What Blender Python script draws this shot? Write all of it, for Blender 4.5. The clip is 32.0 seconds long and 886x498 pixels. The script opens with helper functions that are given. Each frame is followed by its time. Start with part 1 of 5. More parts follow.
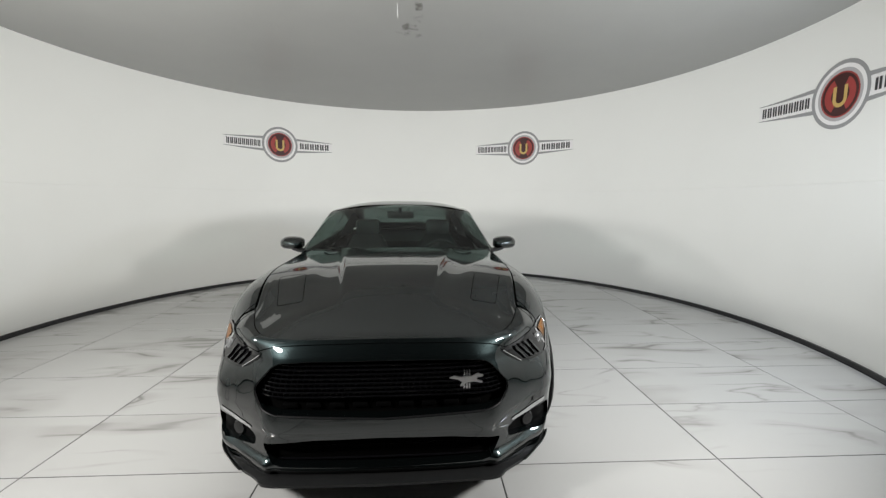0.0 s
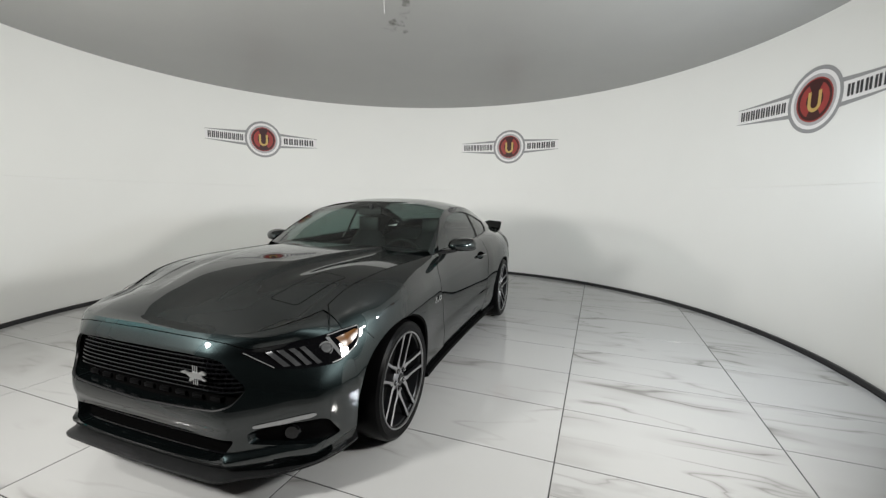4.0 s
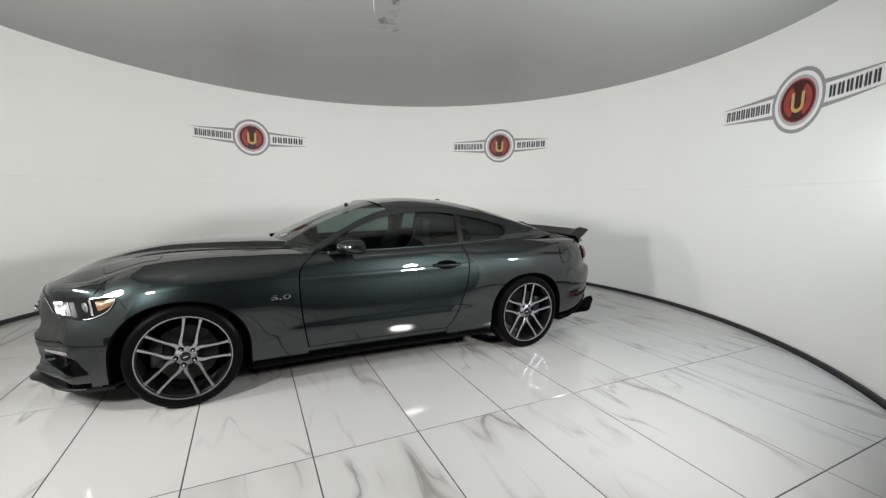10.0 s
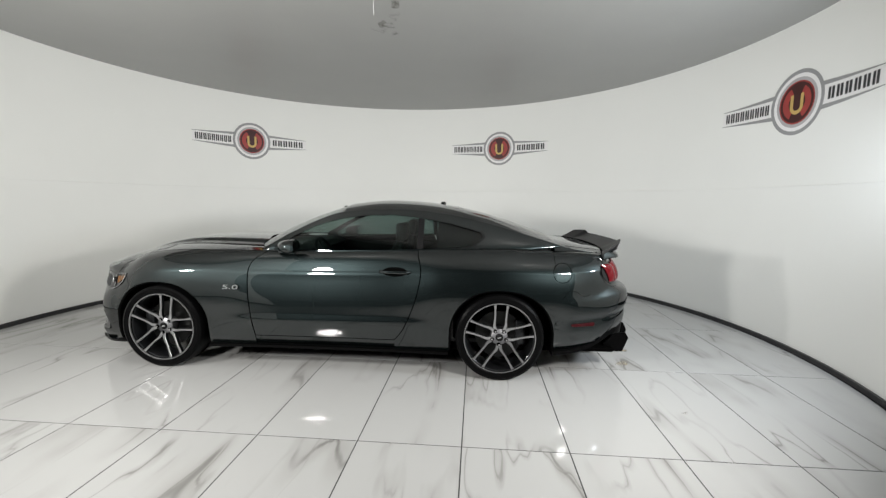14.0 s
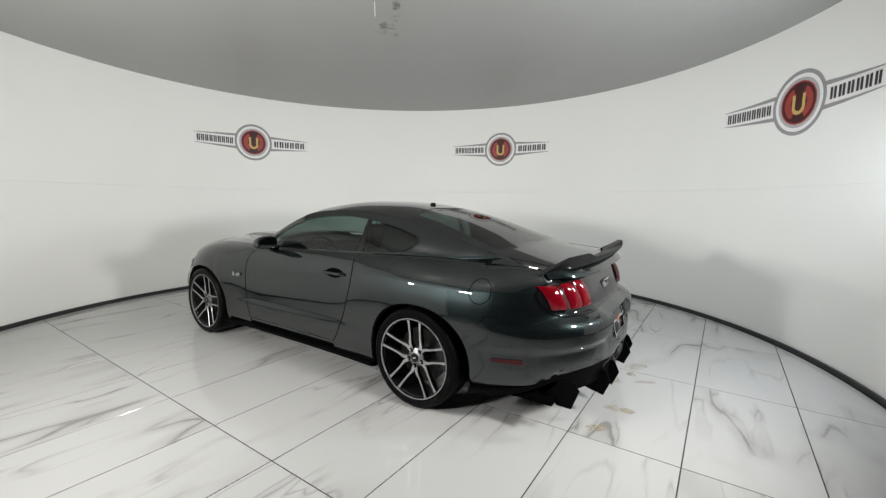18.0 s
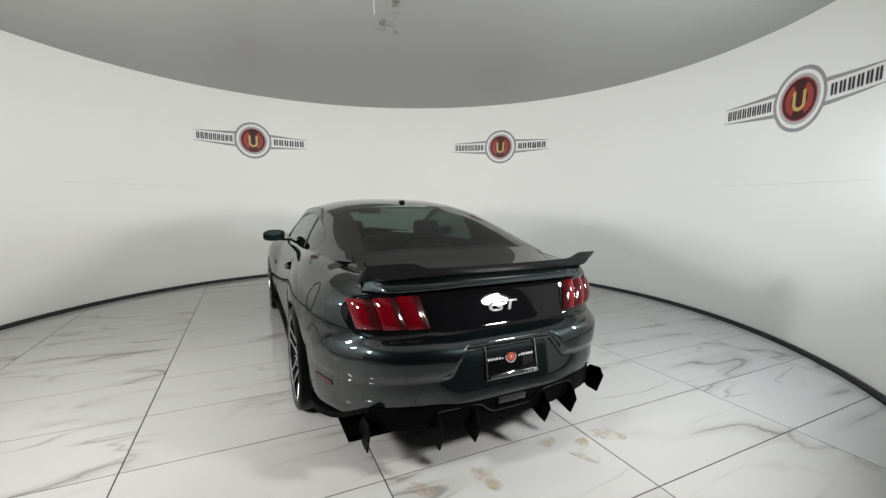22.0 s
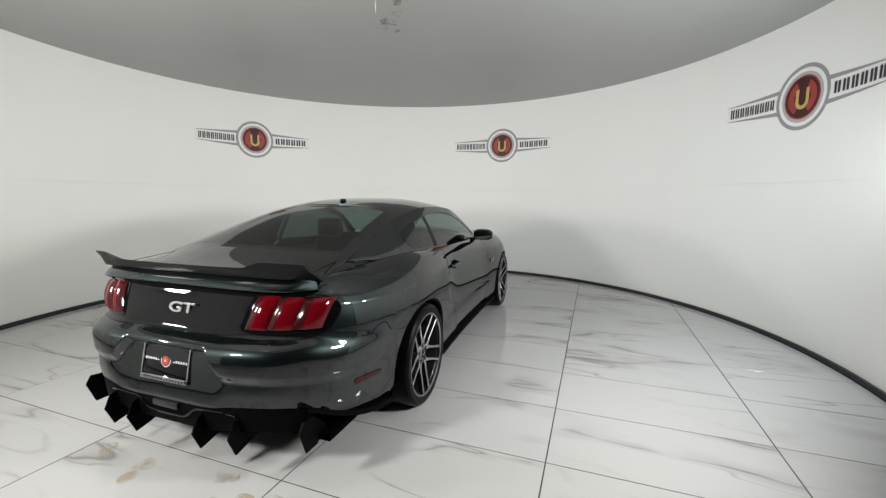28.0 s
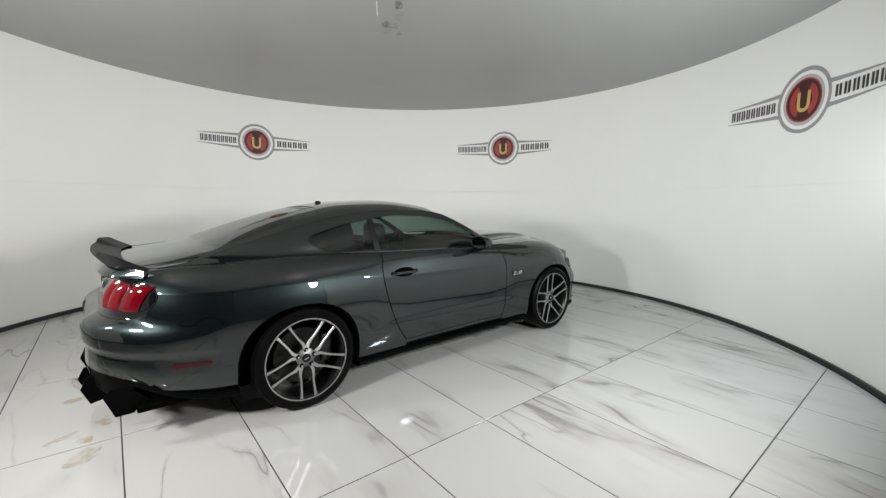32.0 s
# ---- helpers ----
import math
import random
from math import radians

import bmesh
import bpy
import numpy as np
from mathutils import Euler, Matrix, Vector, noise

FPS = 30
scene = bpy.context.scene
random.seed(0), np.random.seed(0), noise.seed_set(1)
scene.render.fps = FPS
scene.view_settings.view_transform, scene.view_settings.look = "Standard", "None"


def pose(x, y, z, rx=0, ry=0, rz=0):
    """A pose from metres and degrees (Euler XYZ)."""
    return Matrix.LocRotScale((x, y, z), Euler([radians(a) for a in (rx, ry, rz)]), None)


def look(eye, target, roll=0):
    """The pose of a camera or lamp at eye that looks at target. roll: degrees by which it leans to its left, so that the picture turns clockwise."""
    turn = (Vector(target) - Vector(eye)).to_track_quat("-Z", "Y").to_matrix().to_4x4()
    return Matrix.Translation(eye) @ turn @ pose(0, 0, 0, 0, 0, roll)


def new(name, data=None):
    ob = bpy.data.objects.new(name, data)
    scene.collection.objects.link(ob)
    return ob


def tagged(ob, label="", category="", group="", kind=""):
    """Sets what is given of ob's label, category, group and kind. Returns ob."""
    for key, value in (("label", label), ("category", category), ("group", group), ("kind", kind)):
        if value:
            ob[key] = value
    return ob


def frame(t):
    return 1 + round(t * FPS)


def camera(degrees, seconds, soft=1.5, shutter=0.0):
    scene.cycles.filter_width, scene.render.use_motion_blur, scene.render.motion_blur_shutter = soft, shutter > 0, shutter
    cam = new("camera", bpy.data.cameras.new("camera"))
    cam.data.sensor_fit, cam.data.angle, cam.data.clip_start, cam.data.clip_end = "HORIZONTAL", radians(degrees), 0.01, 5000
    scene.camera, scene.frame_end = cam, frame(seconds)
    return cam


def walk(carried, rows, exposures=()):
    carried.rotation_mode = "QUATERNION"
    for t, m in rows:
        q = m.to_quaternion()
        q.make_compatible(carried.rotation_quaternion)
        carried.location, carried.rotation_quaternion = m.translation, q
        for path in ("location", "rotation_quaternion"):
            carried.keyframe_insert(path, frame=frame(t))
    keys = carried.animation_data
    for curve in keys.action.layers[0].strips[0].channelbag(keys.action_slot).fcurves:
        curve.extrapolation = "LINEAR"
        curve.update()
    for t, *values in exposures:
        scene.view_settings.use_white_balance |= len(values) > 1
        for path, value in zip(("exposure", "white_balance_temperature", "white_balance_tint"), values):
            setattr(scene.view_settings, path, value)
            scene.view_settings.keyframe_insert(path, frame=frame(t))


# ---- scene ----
cam = camera(94.51, 32.0, soft=1.35)
walk(cam, [(t, pose(0.0, -4.095, 1.383, 90 + tilt, 0, turn) @ pose(0, 0, 0, 0, 0, lean)) for t, turn, tilt, lean in (
    (0, -5.77, -6.71, 0.19), (0.5, -5.77, -6.76, 0.33), (1, -5.87, -6.80, 0.49), (1.5, -6.10, -6.82, 0.63), (2, -6.33, -6.84, 0.70), (2.5, -6.55, -6.87, 0.73),
    (3, -6.91, -6.90, 0.76), (3.5, -7.41, -6.97, 0.81), (5.5, -8.53, -7.08, 0.76), (6, -8.70, -7.14, 0.68), (6.5, -8.95, -7.18, 0.65), (7, -9.16, -7.18, 0.67),
    (7.5, -9.24, -7.17, 0.68), (8, -9.25, -7.16, 0.71), (8.5, -9.24, -7.16, 0.74), (9, -9.21, -7.17, 0.83), (9.5, -9.20, -7.18, 0.91), (10, -9.15, -7.14, 0.85),
    (10.5, -9.11, -7.09, 0.71), (11, -9.14, -7.07, 0.64), (11.5, -9.20, -7.08, 0.62), (12, -9.20, -7.07, 0.61), (12.5, -9.17, -7.04, 0.60), (13, -9.14, -6.98, 0.62),
    (13.5, -9.14, -6.88, 0.66), (14, -9.12, -6.77, 0.67), (14.5, -9.01, -6.68, 0.61), (16.5, -9.01, -6.66, 0.59), (17, -8.90, -6.58, 0.54), (17.5, -8.92, -6.58, 0.57),
    (18, -8.93, -6.64, 0.59), (18.5, -8.94, -6.67, 0.54), (19, -9.04, -6.65, 0.50), (19.5, -9.08, -6.65, 0.48), (20, -9.04, -6.69, 0.49), (20.5, -8.99, -6.75, 0.50),
    (21, -8.91, -6.83, 0.44), (21.5, -8.83, -6.90, 0.39), (22, -8.92, -6.96, 0.44), (22.5, -9.12, -7.00, 0.52), (23, -9.28, -7.03, 0.54), (23.5, -9.38, -7.08, 0.54),
    (24, -9.43, -7.14, 0.51), (24.5, -9.42, -7.19, 0.48), (25, -9.30, -7.22, 0.46), (25.5, -9.08, -7.21, 0.48), (27.5, -8.80, -7.11, 0.37), (28, -8.69, -7.12, 0.37),
    (28.5, -8.66, -7.10, 0.37), (29, -8.69, -7.09, 0.36), (29.5, -8.74, -7.09, 0.35), (30, -8.78, -7.04, 0.33), (30.5, -8.82, -6.97, 0.33), (31, -8.82, -6.88, 0.38),
    (31.5, -8.70, -6.80, 0.41), (32, -8.54, -6.77, 0.43),
)])

# turn of the turntable, car included: seconds, degrees
CAR_X, CAR_Y = 0.209, 0.001

# ---- light ----
world = bpy.data.worlds.new("world")
scene.world = world
world.use_nodes = True
world.node_tree.nodes["Background"].inputs["Color"].default_value = (0.02, 0.02, 0.022, 1)
world.node_tree.nodes["Background"].inputs["Strength"].default_value = 0.3
scene.view_settings.exposure = 0.90

ROOM_R = 3.965
CEIL_Z = 3.08


def lamp(x, y, z, power, size, colour, target=(0, 0, 0.9)):
    data = bpy.data.lights.new("lamp_light", "AREA")
    data.shape, data.size, data.energy, data.color = "DISK", size, power, colour
    ob = new("lamp_light", data)
    ob.matrix_world = look((x, y, z), target)
    return ob


# x, y, z, watts, colour, aim
LAMPS = [
    (2.04, -3.12, 1.60, 46, (1.0, 0.985, 0.945), (-0.3, -0.3, 1.65)),
    (-2.04, -3.12, 1.60, 46, (1.0, 0.985, 0.945), (0.3, -0.3, 1.65)),
    (3.20, -2.26, 1.72, 27, (0.86, 0.93, 1.0), (1.2, 0.8, 1.2)),
    (-3.12, -2.04, 1.70, 31, (1.0, 0.985, 0.945), (-0.3, 0.9, 1.95)),
]
for lx, ly, lz, lp, lc, la in LAMPS:
    lamp(lx, ly, lz, lp, 0.32, lc, la)


# ---- materials ----
def mat(name, colour, rough=0.5, metal=0.0, coat=0.0, coat_rough=0.03, spec=0.5, vary=0.0, scale=8.0, bump=0.0, bump_scale=60.0, trans=0.0, ior=1.45, rough_vary=0.0):
    m = bpy.data.materials.new(name)
    m.use_nodes = True
    nt = m.node_tree
    b = nt.nodes["Principled BSDF"]
    b.inputs["Base Color"].default_value = (*colour, 1)
    b.inputs["Roughness"].default_value = rough
    b.inputs["Metallic"].default_value = metal
    b.inputs["Coat Weight"].default_value = coat
    b.inputs["Coat Roughness"].default_value = coat_rough
    b.inputs["Specular IOR Level"].default_value = spec
    b.inputs["Transmission Weight"].default_value = trans
    b.inputs["IOR"].default_value = ior
    co = nt.nodes.new("ShaderNodeTexCoord")
    if vary or rough_vary:
        n = nt.nodes.new("ShaderNodeTexNoise")
        n.inputs["Scale"].default_value = scale
        n.inputs["Detail"].default_value = 6
        nt.links.new(co.outputs["Object"], n.inputs["Vector"])
        if vary:
            r = nt.nodes.new("ShaderNodeMapRange")
            r.inputs["To Min"].default_value, r.inputs["To Max"].default_value = 1 - vary, 1 + vary
            nt.links.new(n.outputs["Fac"], r.inputs["Value"])
            x = nt.nodes.new("ShaderNodeMix")
            x.data_type, x.blend_type = "RGBA", "MULTIPLY"
            x.inputs["Factor"].default_value = 1
            x.inputs["A"].default_value = (*colour, 1)
            nt.links.new(r.outputs["Result"], x.inputs["B"])
            nt.links.new(x.outputs["Result"], b.inputs["Base Color"])
        if rough_vary:
            r = nt.nodes.new("ShaderNodeMapRange")
            r.inputs["To Min"].default_value, r.inputs["To Max"].default_value = rough - rough_vary, rough + rough_vary
            nt.links.new(n.outputs["Fac"], r.inputs["Value"])
            nt.links.new(r.outputs["Result"], b.inputs["Roughness"])
    if bump:
        n = nt.nodes.new("ShaderNodeTexNoise")
        n.inputs["Scale"].default_value = bump_scale
        n.inputs["Detail"].default_value = 3
        nt.links.new(co.outputs["Object"], n.inputs["Vector"])
        k = nt.nodes.new("ShaderNodeBump")
        k.inputs["Strength"].default_value = bump
        k.inputs["Distance"].default_value = 0.004
        nt.links.new(n.outputs["Fac"], k.inputs["Height"])
        nt.links.new(k.outputs["Normal"], b.inputs["Normal"])
    return m


def marble():
    """White polished porcelain with soft grey veins and darker cores, shifted from tile to tile."""
    white = (0.43, 0.43, 0.425)
    m = mat("polished_marble_tile", white, 0.085, spec=0.42)
    nt = m.node_tree
    b = nt.nodes["Principled BSDF"]

    def node(kind, **sets):
        n = nt.nodes.new(kind)
        for key, value in sets.items():
            n.inputs[key.replace("_", " ")].default_value = value
        return n

    def sums(op, a, c):
        n = nt.nodes.new("ShaderNodeMath")
        n.operation = op
        for k, v in enumerate((a, c)):
            if isinstance(v, (int, float)):
                n.inputs[k].default_value = v
            elif v is not None:
                nt.links.new(v, n.inputs[k])
        return n.outputs[0]

    co = nt.nodes.new("ShaderNodeTexCoord")
    info = nt.nodes.new("ShaderNodeObjectInfo")
    cm = nt.nodes.new("ShaderNodeCombineXYZ")
    for axis, k in (("X", 37.0), ("Y", 91.0), ("Z", 13.0)):
        nt.links.new(sums("MULTIPLY", info.outputs["Random"], k), cm.inputs[axis])
    ad = nt.nodes.new("ShaderNodeVectorMath")
    nt.links.new(co.outputs["Object"], ad.inputs[0])
    nt.links.new(cm.outputs[0], ad.inputs[1])
    mp = node("ShaderNodeMapping", Rotation=(0, 0, 0.30), Scale=(1.75, 0.36, 1.0))
    nt.links.new(ad.outputs[0], mp.inputs["Vector"])
    warp = node("ShaderNodeTexNoise", Scale=3.2, Detail=5.0)
    nt.links.new(mp.outputs[0], warp.inputs["Vector"])
    wv = nt.nodes.new("ShaderNodeVectorMath")
    wv.operation = "SCALE"
    wv.inputs["Scale"].default_value = 0.14
    nt.links.new(warp.outputs["Color"], wv.inputs[0])
    a2 = nt.nodes.new("ShaderNodeVectorMath")
    nt.links.new(mp.outputs[0], a2.inputs[0])
    nt.links.new(wv.outputs[0], a2.inputs[1])
    fade = node("ShaderNodeTexNoise", Scale=1.5, Detail=2.0)
    nt.links.new(ad.outputs[0], fade.inputs["Vector"])
    last = None
    # noise scale, level, width, fade from, fade to, most, grey
    for scale, level, width, f0, f1, most, grey in ((0.85, 0.50, 0.050, 0.37, 0.60, 0.66, 0.315), (0.85, 0.50, 0.009, 0.46, 0.60, 0.85, 0.18), (1.7, 0.46, 0.022, 0.43, 0.62, 0.55, 0.30), (1.7, 0.46, 0.005, 0.53, 0.68, 0.70, 0.18)):
        n = node("ShaderNodeTexNoise", Scale=scale, Detail=3.0, Roughness=0.42)
        nt.links.new(a2.outputs[0], n.inputs["Vector"])
        # one soft side, one crisp side
        gap = sums("ABSOLUTE", sums("SUBTRACT", n.outputs["Fac"], level), None)
        r = node("ShaderNodeMapRange", From_Min=0.0, From_Max=width, To_Min=1.0, To_Max=0.0)
        r.interpolation_type = "SMOOTHSTEP"
        nt.links.new(gap, r.inputs["Value"])
        fr = node("ShaderNodeMapRange", From_Min=f0, From_Max=f1, To_Max=most)
        nt.links.new(fade.outputs["Fac"], fr.inputs["Value"])
        mx = nt.nodes.new("ShaderNodeMix")
        mx.data_type = "RGBA"
        nt.links.new(sums("MULTIPLY", r.outputs[0], fr.outputs[0]), mx.inputs["Factor"])
        mx.inputs["A"].default_value = (*white, 1)
        mx.inputs["B"].default_value = (grey, grey * 0.985, grey * 0.945, 1)
        if last:
            nt.links.new(last, mx.inputs["A"])
        last = mx.outputs["Result"]
    nt.links.new(last, b.inputs["Base Color"])
    return m


M_TILE = marble()
M_GROUT = mat("dark_grout", (0.035, 0.035, 0.035), 0.85)
M_WALL = mat("white_wall_panel", (0.86, 0.865, 0.842), 0.45, vary=0.02, scale=1.5, bump=0.05, bump_scale=3.0)
M_CEIL = mat("grey_satin_ceiling", (0.295, 0.297, 0.29), 0.36, vary=0.05, scale=2.0)
M_BAY = mat("dark_grey_render", (0.06, 0.06, 0.062), 0.8, vary=0.2, scale=3)
M_TRIM = mat("black_rubber_trim", (0.03, 0.03, 0.032), 0.5)
M_PAINT = mat("dark_green_metallic_paint", (0.0130, 0.0180, 0.0187), 0.37, metal=0.92, coat=1.0, coat_rough=0.006, spec=0.0)
M_PAINT.node_tree.nodes["Principled BSDF"].inputs["Coat IOR"].default_value = 1.68
M_PAINT.node_tree.nodes["Principled BSDF"].inputs["Specular Tint"].default_value = (0.22, 0.28, 0.28, 1)
M_BLACK = mat("satin_black_plastic", (0.0055, 0.0055, 0.006), 0.45, spec=0.22)
M_CHIN = mat("satin_grey_plastic", (0.008, 0.0083, 0.0086), 0.38, spec=0.3, vary=0.2, scale=30)
M_UNDER = mat("matt_black_plastic", (0.0014, 0.0014, 0.0015), 0.5, spec=0.04)
M_GLOSSBLACK = mat("gloss_black", (0.003, 0.003, 0.0035), 0.02)
M_DARK = mat("dark_cavity", (0.002, 0.002, 0.002), 0.9, spec=0.0)
M_TYRE = mat("tyre_rubber", (0.0025, 0.0025, 0.0027), 0.32, spec=0.06, bump=0.15, bump_scale=90)
M_ALLOY = mat("machined_alloy", (0.48, 0.48, 0.49), 0.31, metal=1.0)
M_ALLOYDARK = mat("dark_painted_alloy", (0.020, 0.021, 0.023), 0.3, metal=0.6, coat=0.2)
M_HUB = mat("brushed_alloy", (0.22, 0.22, 0.23), 0.45, metal=1.0)
M_CHROME = mat("chrome", (0.78, 0.78, 0.79), 0.08, metal=1.0)


def glass(name, tint):
    """A thin sheet of tinted glass: clear through, mirror-like at grazing angles."""
    m = bpy.data.materials.new(name)
    m.use_nodes = True
    nt = m.node_tree
    nt.nodes.remove(nt.nodes["Principled BSDF"])
    out = nt.nodes["Material Output"]
    t = nt.nodes.new("ShaderNodeBsdfTransparent")
    t.inputs["Color"].default_value = (*tint, 1)
    g = nt.nodes.new("ShaderNodeBsdfGlossy")
    g.inputs["Roughness"].default_value = 0.005
    w = nt.nodes.new("ShaderNodeLayerWeight")
    w.inputs["Blend"].default_value = 0.5
    p = nt.nodes.new("ShaderNodeMath")
    p.operation = "POWER"
    p.inputs[1].default_value = 4.5
    nt.links.new(w.outputs["Facing"], p.inputs[0])
    f = nt.nodes.new("ShaderNodeMapRange")
    f.inputs["To Min"].default_value, f.inputs["To Max"].default_value = 0.06, 0.95
    nt.links.new(p.outputs[0], f.inputs["Value"])
    x = nt.nodes.new("ShaderNodeMixShader")
    nt.links.new(f.outputs[0], x.inputs[0])
    nt.links.new(t.outputs[0], x.inputs[1])
    nt.links.new(g.outputs[0], x.inputs[2])
    nt.links.new(x.outputs[0], out.inputs["Surface"])
    return m


M_GLASS = glass("windscreen_glass", (0.55, 0.66, 0.62))
M_GLASS_DARK = glass("dark_tinted_glass", (0.29, 0.37, 0.35))
M_GLASS_REAR = glass("rear_screen_glass", (0.20, 0.25, 0.24))
M_INT = mat("black_leather", (0.007, 0.007, 0.0075), 0.5, bump=0.15, bump_scale=120)
M_RED = mat("red_lamp_lens", (0.085, 0.0012, 0.004), 0.05, spec=0.5, vary=0.35, scale=55)
M_REDDARK = mat("deep_red_lamp_lens", (0.030, 0.004, 0.005), 0.10, spec=0.4)
M_AMBER = mat("amber_lens", (0.105, 0.042, 0.007), 0.22, spec=0.3, vary=0.4, scale=40)
M_LAMPGREY = mat("headlamp_reflector", (0.045, 0.046, 0.048), 0.25, metal=0.6)
M_PROJECTOR = mat("projector_glass", (0.16, 0.165, 0.17), 0.05, metal=0.5, coat=1.0)
M_LAMPCLEAR = mat("clear_lamp_lens", (0.30, 0.305, 0.31), 0.2, metal=0.5, coat=1.0)
M_LOGOGREY = mat("logo_grey_vinyl", (0.31, 0.31, 0.315), 0.45)
M_LOGOWHITE = mat("logo_white_vinyl", (0.85, 0.84, 0.84), 0.4)
M_RINGGREY = mat("logo_silver_vinyl", (0.45, 0.44, 0.45), 0.35)
M_LOGORED = mat("logo_red_vinyl", (0.33, 0.045, 0.040), 0.35, vary=0.35, scale=7)
M_LOGODARK = mat("logo_maroon_vinyl", (0.05, 0.010, 0.010), 0.35)
M_LOGOGOLD = mat("logo_gold_vinyl", (0.58, 0.40, 0.13), 0.35)
M_LOGOINK = mat("logo_black_vinyl", (0.03, 0.03, 0.034), 0.4)
M_BADGE = mat("satin_chrome", (0.80, 0.80, 0.80), 0.30, metal=1.0)
M_DISC = mat("brake_disc_steel", (0.03, 0.03, 0.03), 0.35, metal=1.0)


# ---- mesh tools ----
def finish(bm, name, material, parent=None, label="", smooth=True, angle=35.0):
    me = bpy.data.meshes.new(name)
    bmesh.ops.recalc_face_normals(bm, faces=bm.faces)
    if smooth:
        for fc in bm.faces:
            fc.smooth = True
        lim = radians(angle)
        for e in bm.edges:
            if len(e.link_faces) == 2 and e.calc_face_angle(0) > lim:
                e.smooth = False
    bm.to_mesh(me)
    bm.free()
    me.materials.append(material)
    ob = new(name, me)
    if parent:
        ob.parent = parent
    if label:
        ob["label"] = label
    return ob


def part(name, bm, material, parent, label="", smooth=True, angle=35.0):
    return finish(bm, name, material, parent, label, smooth, angle)


def thing(name, label, category, group="", kind="", at=None):
    ob = new(name)
    ob.empty_display_size = 0.2
    if at is not None:
        ob.matrix_world = at
    return tagged(ob, label, category, group, kind)


def add_grid(bm, rows):
    """Quads over rows of points, all rows of one length."""
    vs = [[bm.verts.new(p) for p in row] for row in rows]
    for i in range(len(vs) - 1):
        for j in range(len(vs[0]) - 1):
            bm.faces.new((vs[i][j], vs[i][j + 1], vs[i + 1][j + 1], vs[i + 1][j]))
    return vs


def grid(rows):
    bm = bmesh.new()
    add_grid(bm, rows)
    return bm


def mirror_y(bm):
    for v in bm.verts:
        v.co.y = -v.co.y
    bmesh.ops.reverse_faces(bm, faces=bm.faces)
    return bm


def thicken(bm, d):
    """Gives a sheet depth: d metres against its normals."""
    bmesh.ops.recalc_face_normals(bm, faces=bm.faces)
    bmesh.ops.solidify(bm, geom=bm.faces[:], thickness=d)
    return bm


def add_box(bm, x, y, z, sx, sy, sz, m=None, bevel=0.0):
    q = bmesh.ops.create_cube(bm, size=1)["verts"]
    t = Matrix.Translation((x, y, z)) @ Matrix.Diagonal((sx, sy, sz, 1))
    bmesh.ops.transform(bm, matrix=(m @ t if m else t), verts=q)
    if bevel:
        es = list({e for v in q for e in v.link_edges})
        bmesh.ops.bevel(bm, geom=es, offset=bevel, segments=2, affect="EDGES", profile=0.5)
    return bm


def box(x, y, z, sx, sy, sz, m=None, bevel=0.0):
    return add_box(bmesh.new(), x, y, z, sx, sy, sz, m, bevel)


def add_lathe(bm, profile, n=48, m=None, closed=False):
    """Turns a profile of (radius, along) about the y axis."""
    rings = []
    for k in range(n):
        a = 2 * math.pi * k / n
        rings.append([bm.verts.new((m @ Vector((r * math.cos(a), h, r * math.sin(a)))) if m else (r * math.cos(a), h, r * math.sin(a))) for r, h in profile])
    for k in range(n):
        p, q = rings[k], rings[(k + 1) % n]
        for j in range(len(profile) - (0 if closed else 1)):
            i = (j + 1) % len(profile)
            bm.faces.new((p[j], p[i], q[i], q[j]))
    return bm


def lathe(profile, n=48, m=None, closed=False):
    bm = add_lathe(bmesh.new(), profile, n, m, closed)
    bmesh.ops.remove_doubles(bm, verts=bm.verts, dist=1e-5)
    return bm


def add_tube(bm, pts, r, n=8, closed=False, flat=1.0):
    """A round bar along points."""
    pts = [Vector(p) for p in pts]
    rings = []
    for i, p in enumerate(pts):
        a = pts[i - 1] if (i or closed) else p
        b = pts[(i + 1) % len(pts)] if (i < len(pts) - 1 or closed) else p
        d = (b - a).normalized()
        s = d.cross(Vector((0, 0, 1)))
        s = s.normalized() if s.length > 1e-4 else Vector((0, 1, 0))
        u = s.cross(d).normalized()
        rings.append([bm.verts.new(p + r * (math.cos(2 * math.pi * k / n) * s + flat * math.sin(2 * math.pi * k / n) * u)) for k in range(n)])
    for i in range(len(rings) - (0 if closed else 1)):
        p, q = rings[i], rings[(i + 1) % len(rings)]
        for k in range(n):
            bm.faces.new((p[k], p[(k + 1) % n], q[(k + 1) % n], q[k]))
    if not closed:
        bm.faces.new(rings[0])
        bm.faces.new(rings[-1][::-1])
    return bm


def tube(pts, r, n=8, closed=False, flat=1.0):
    return add_tube(bmesh.new(), pts, r, n, closed, flat)


def lerp(a, b, t):
    return a + (b - a) * t


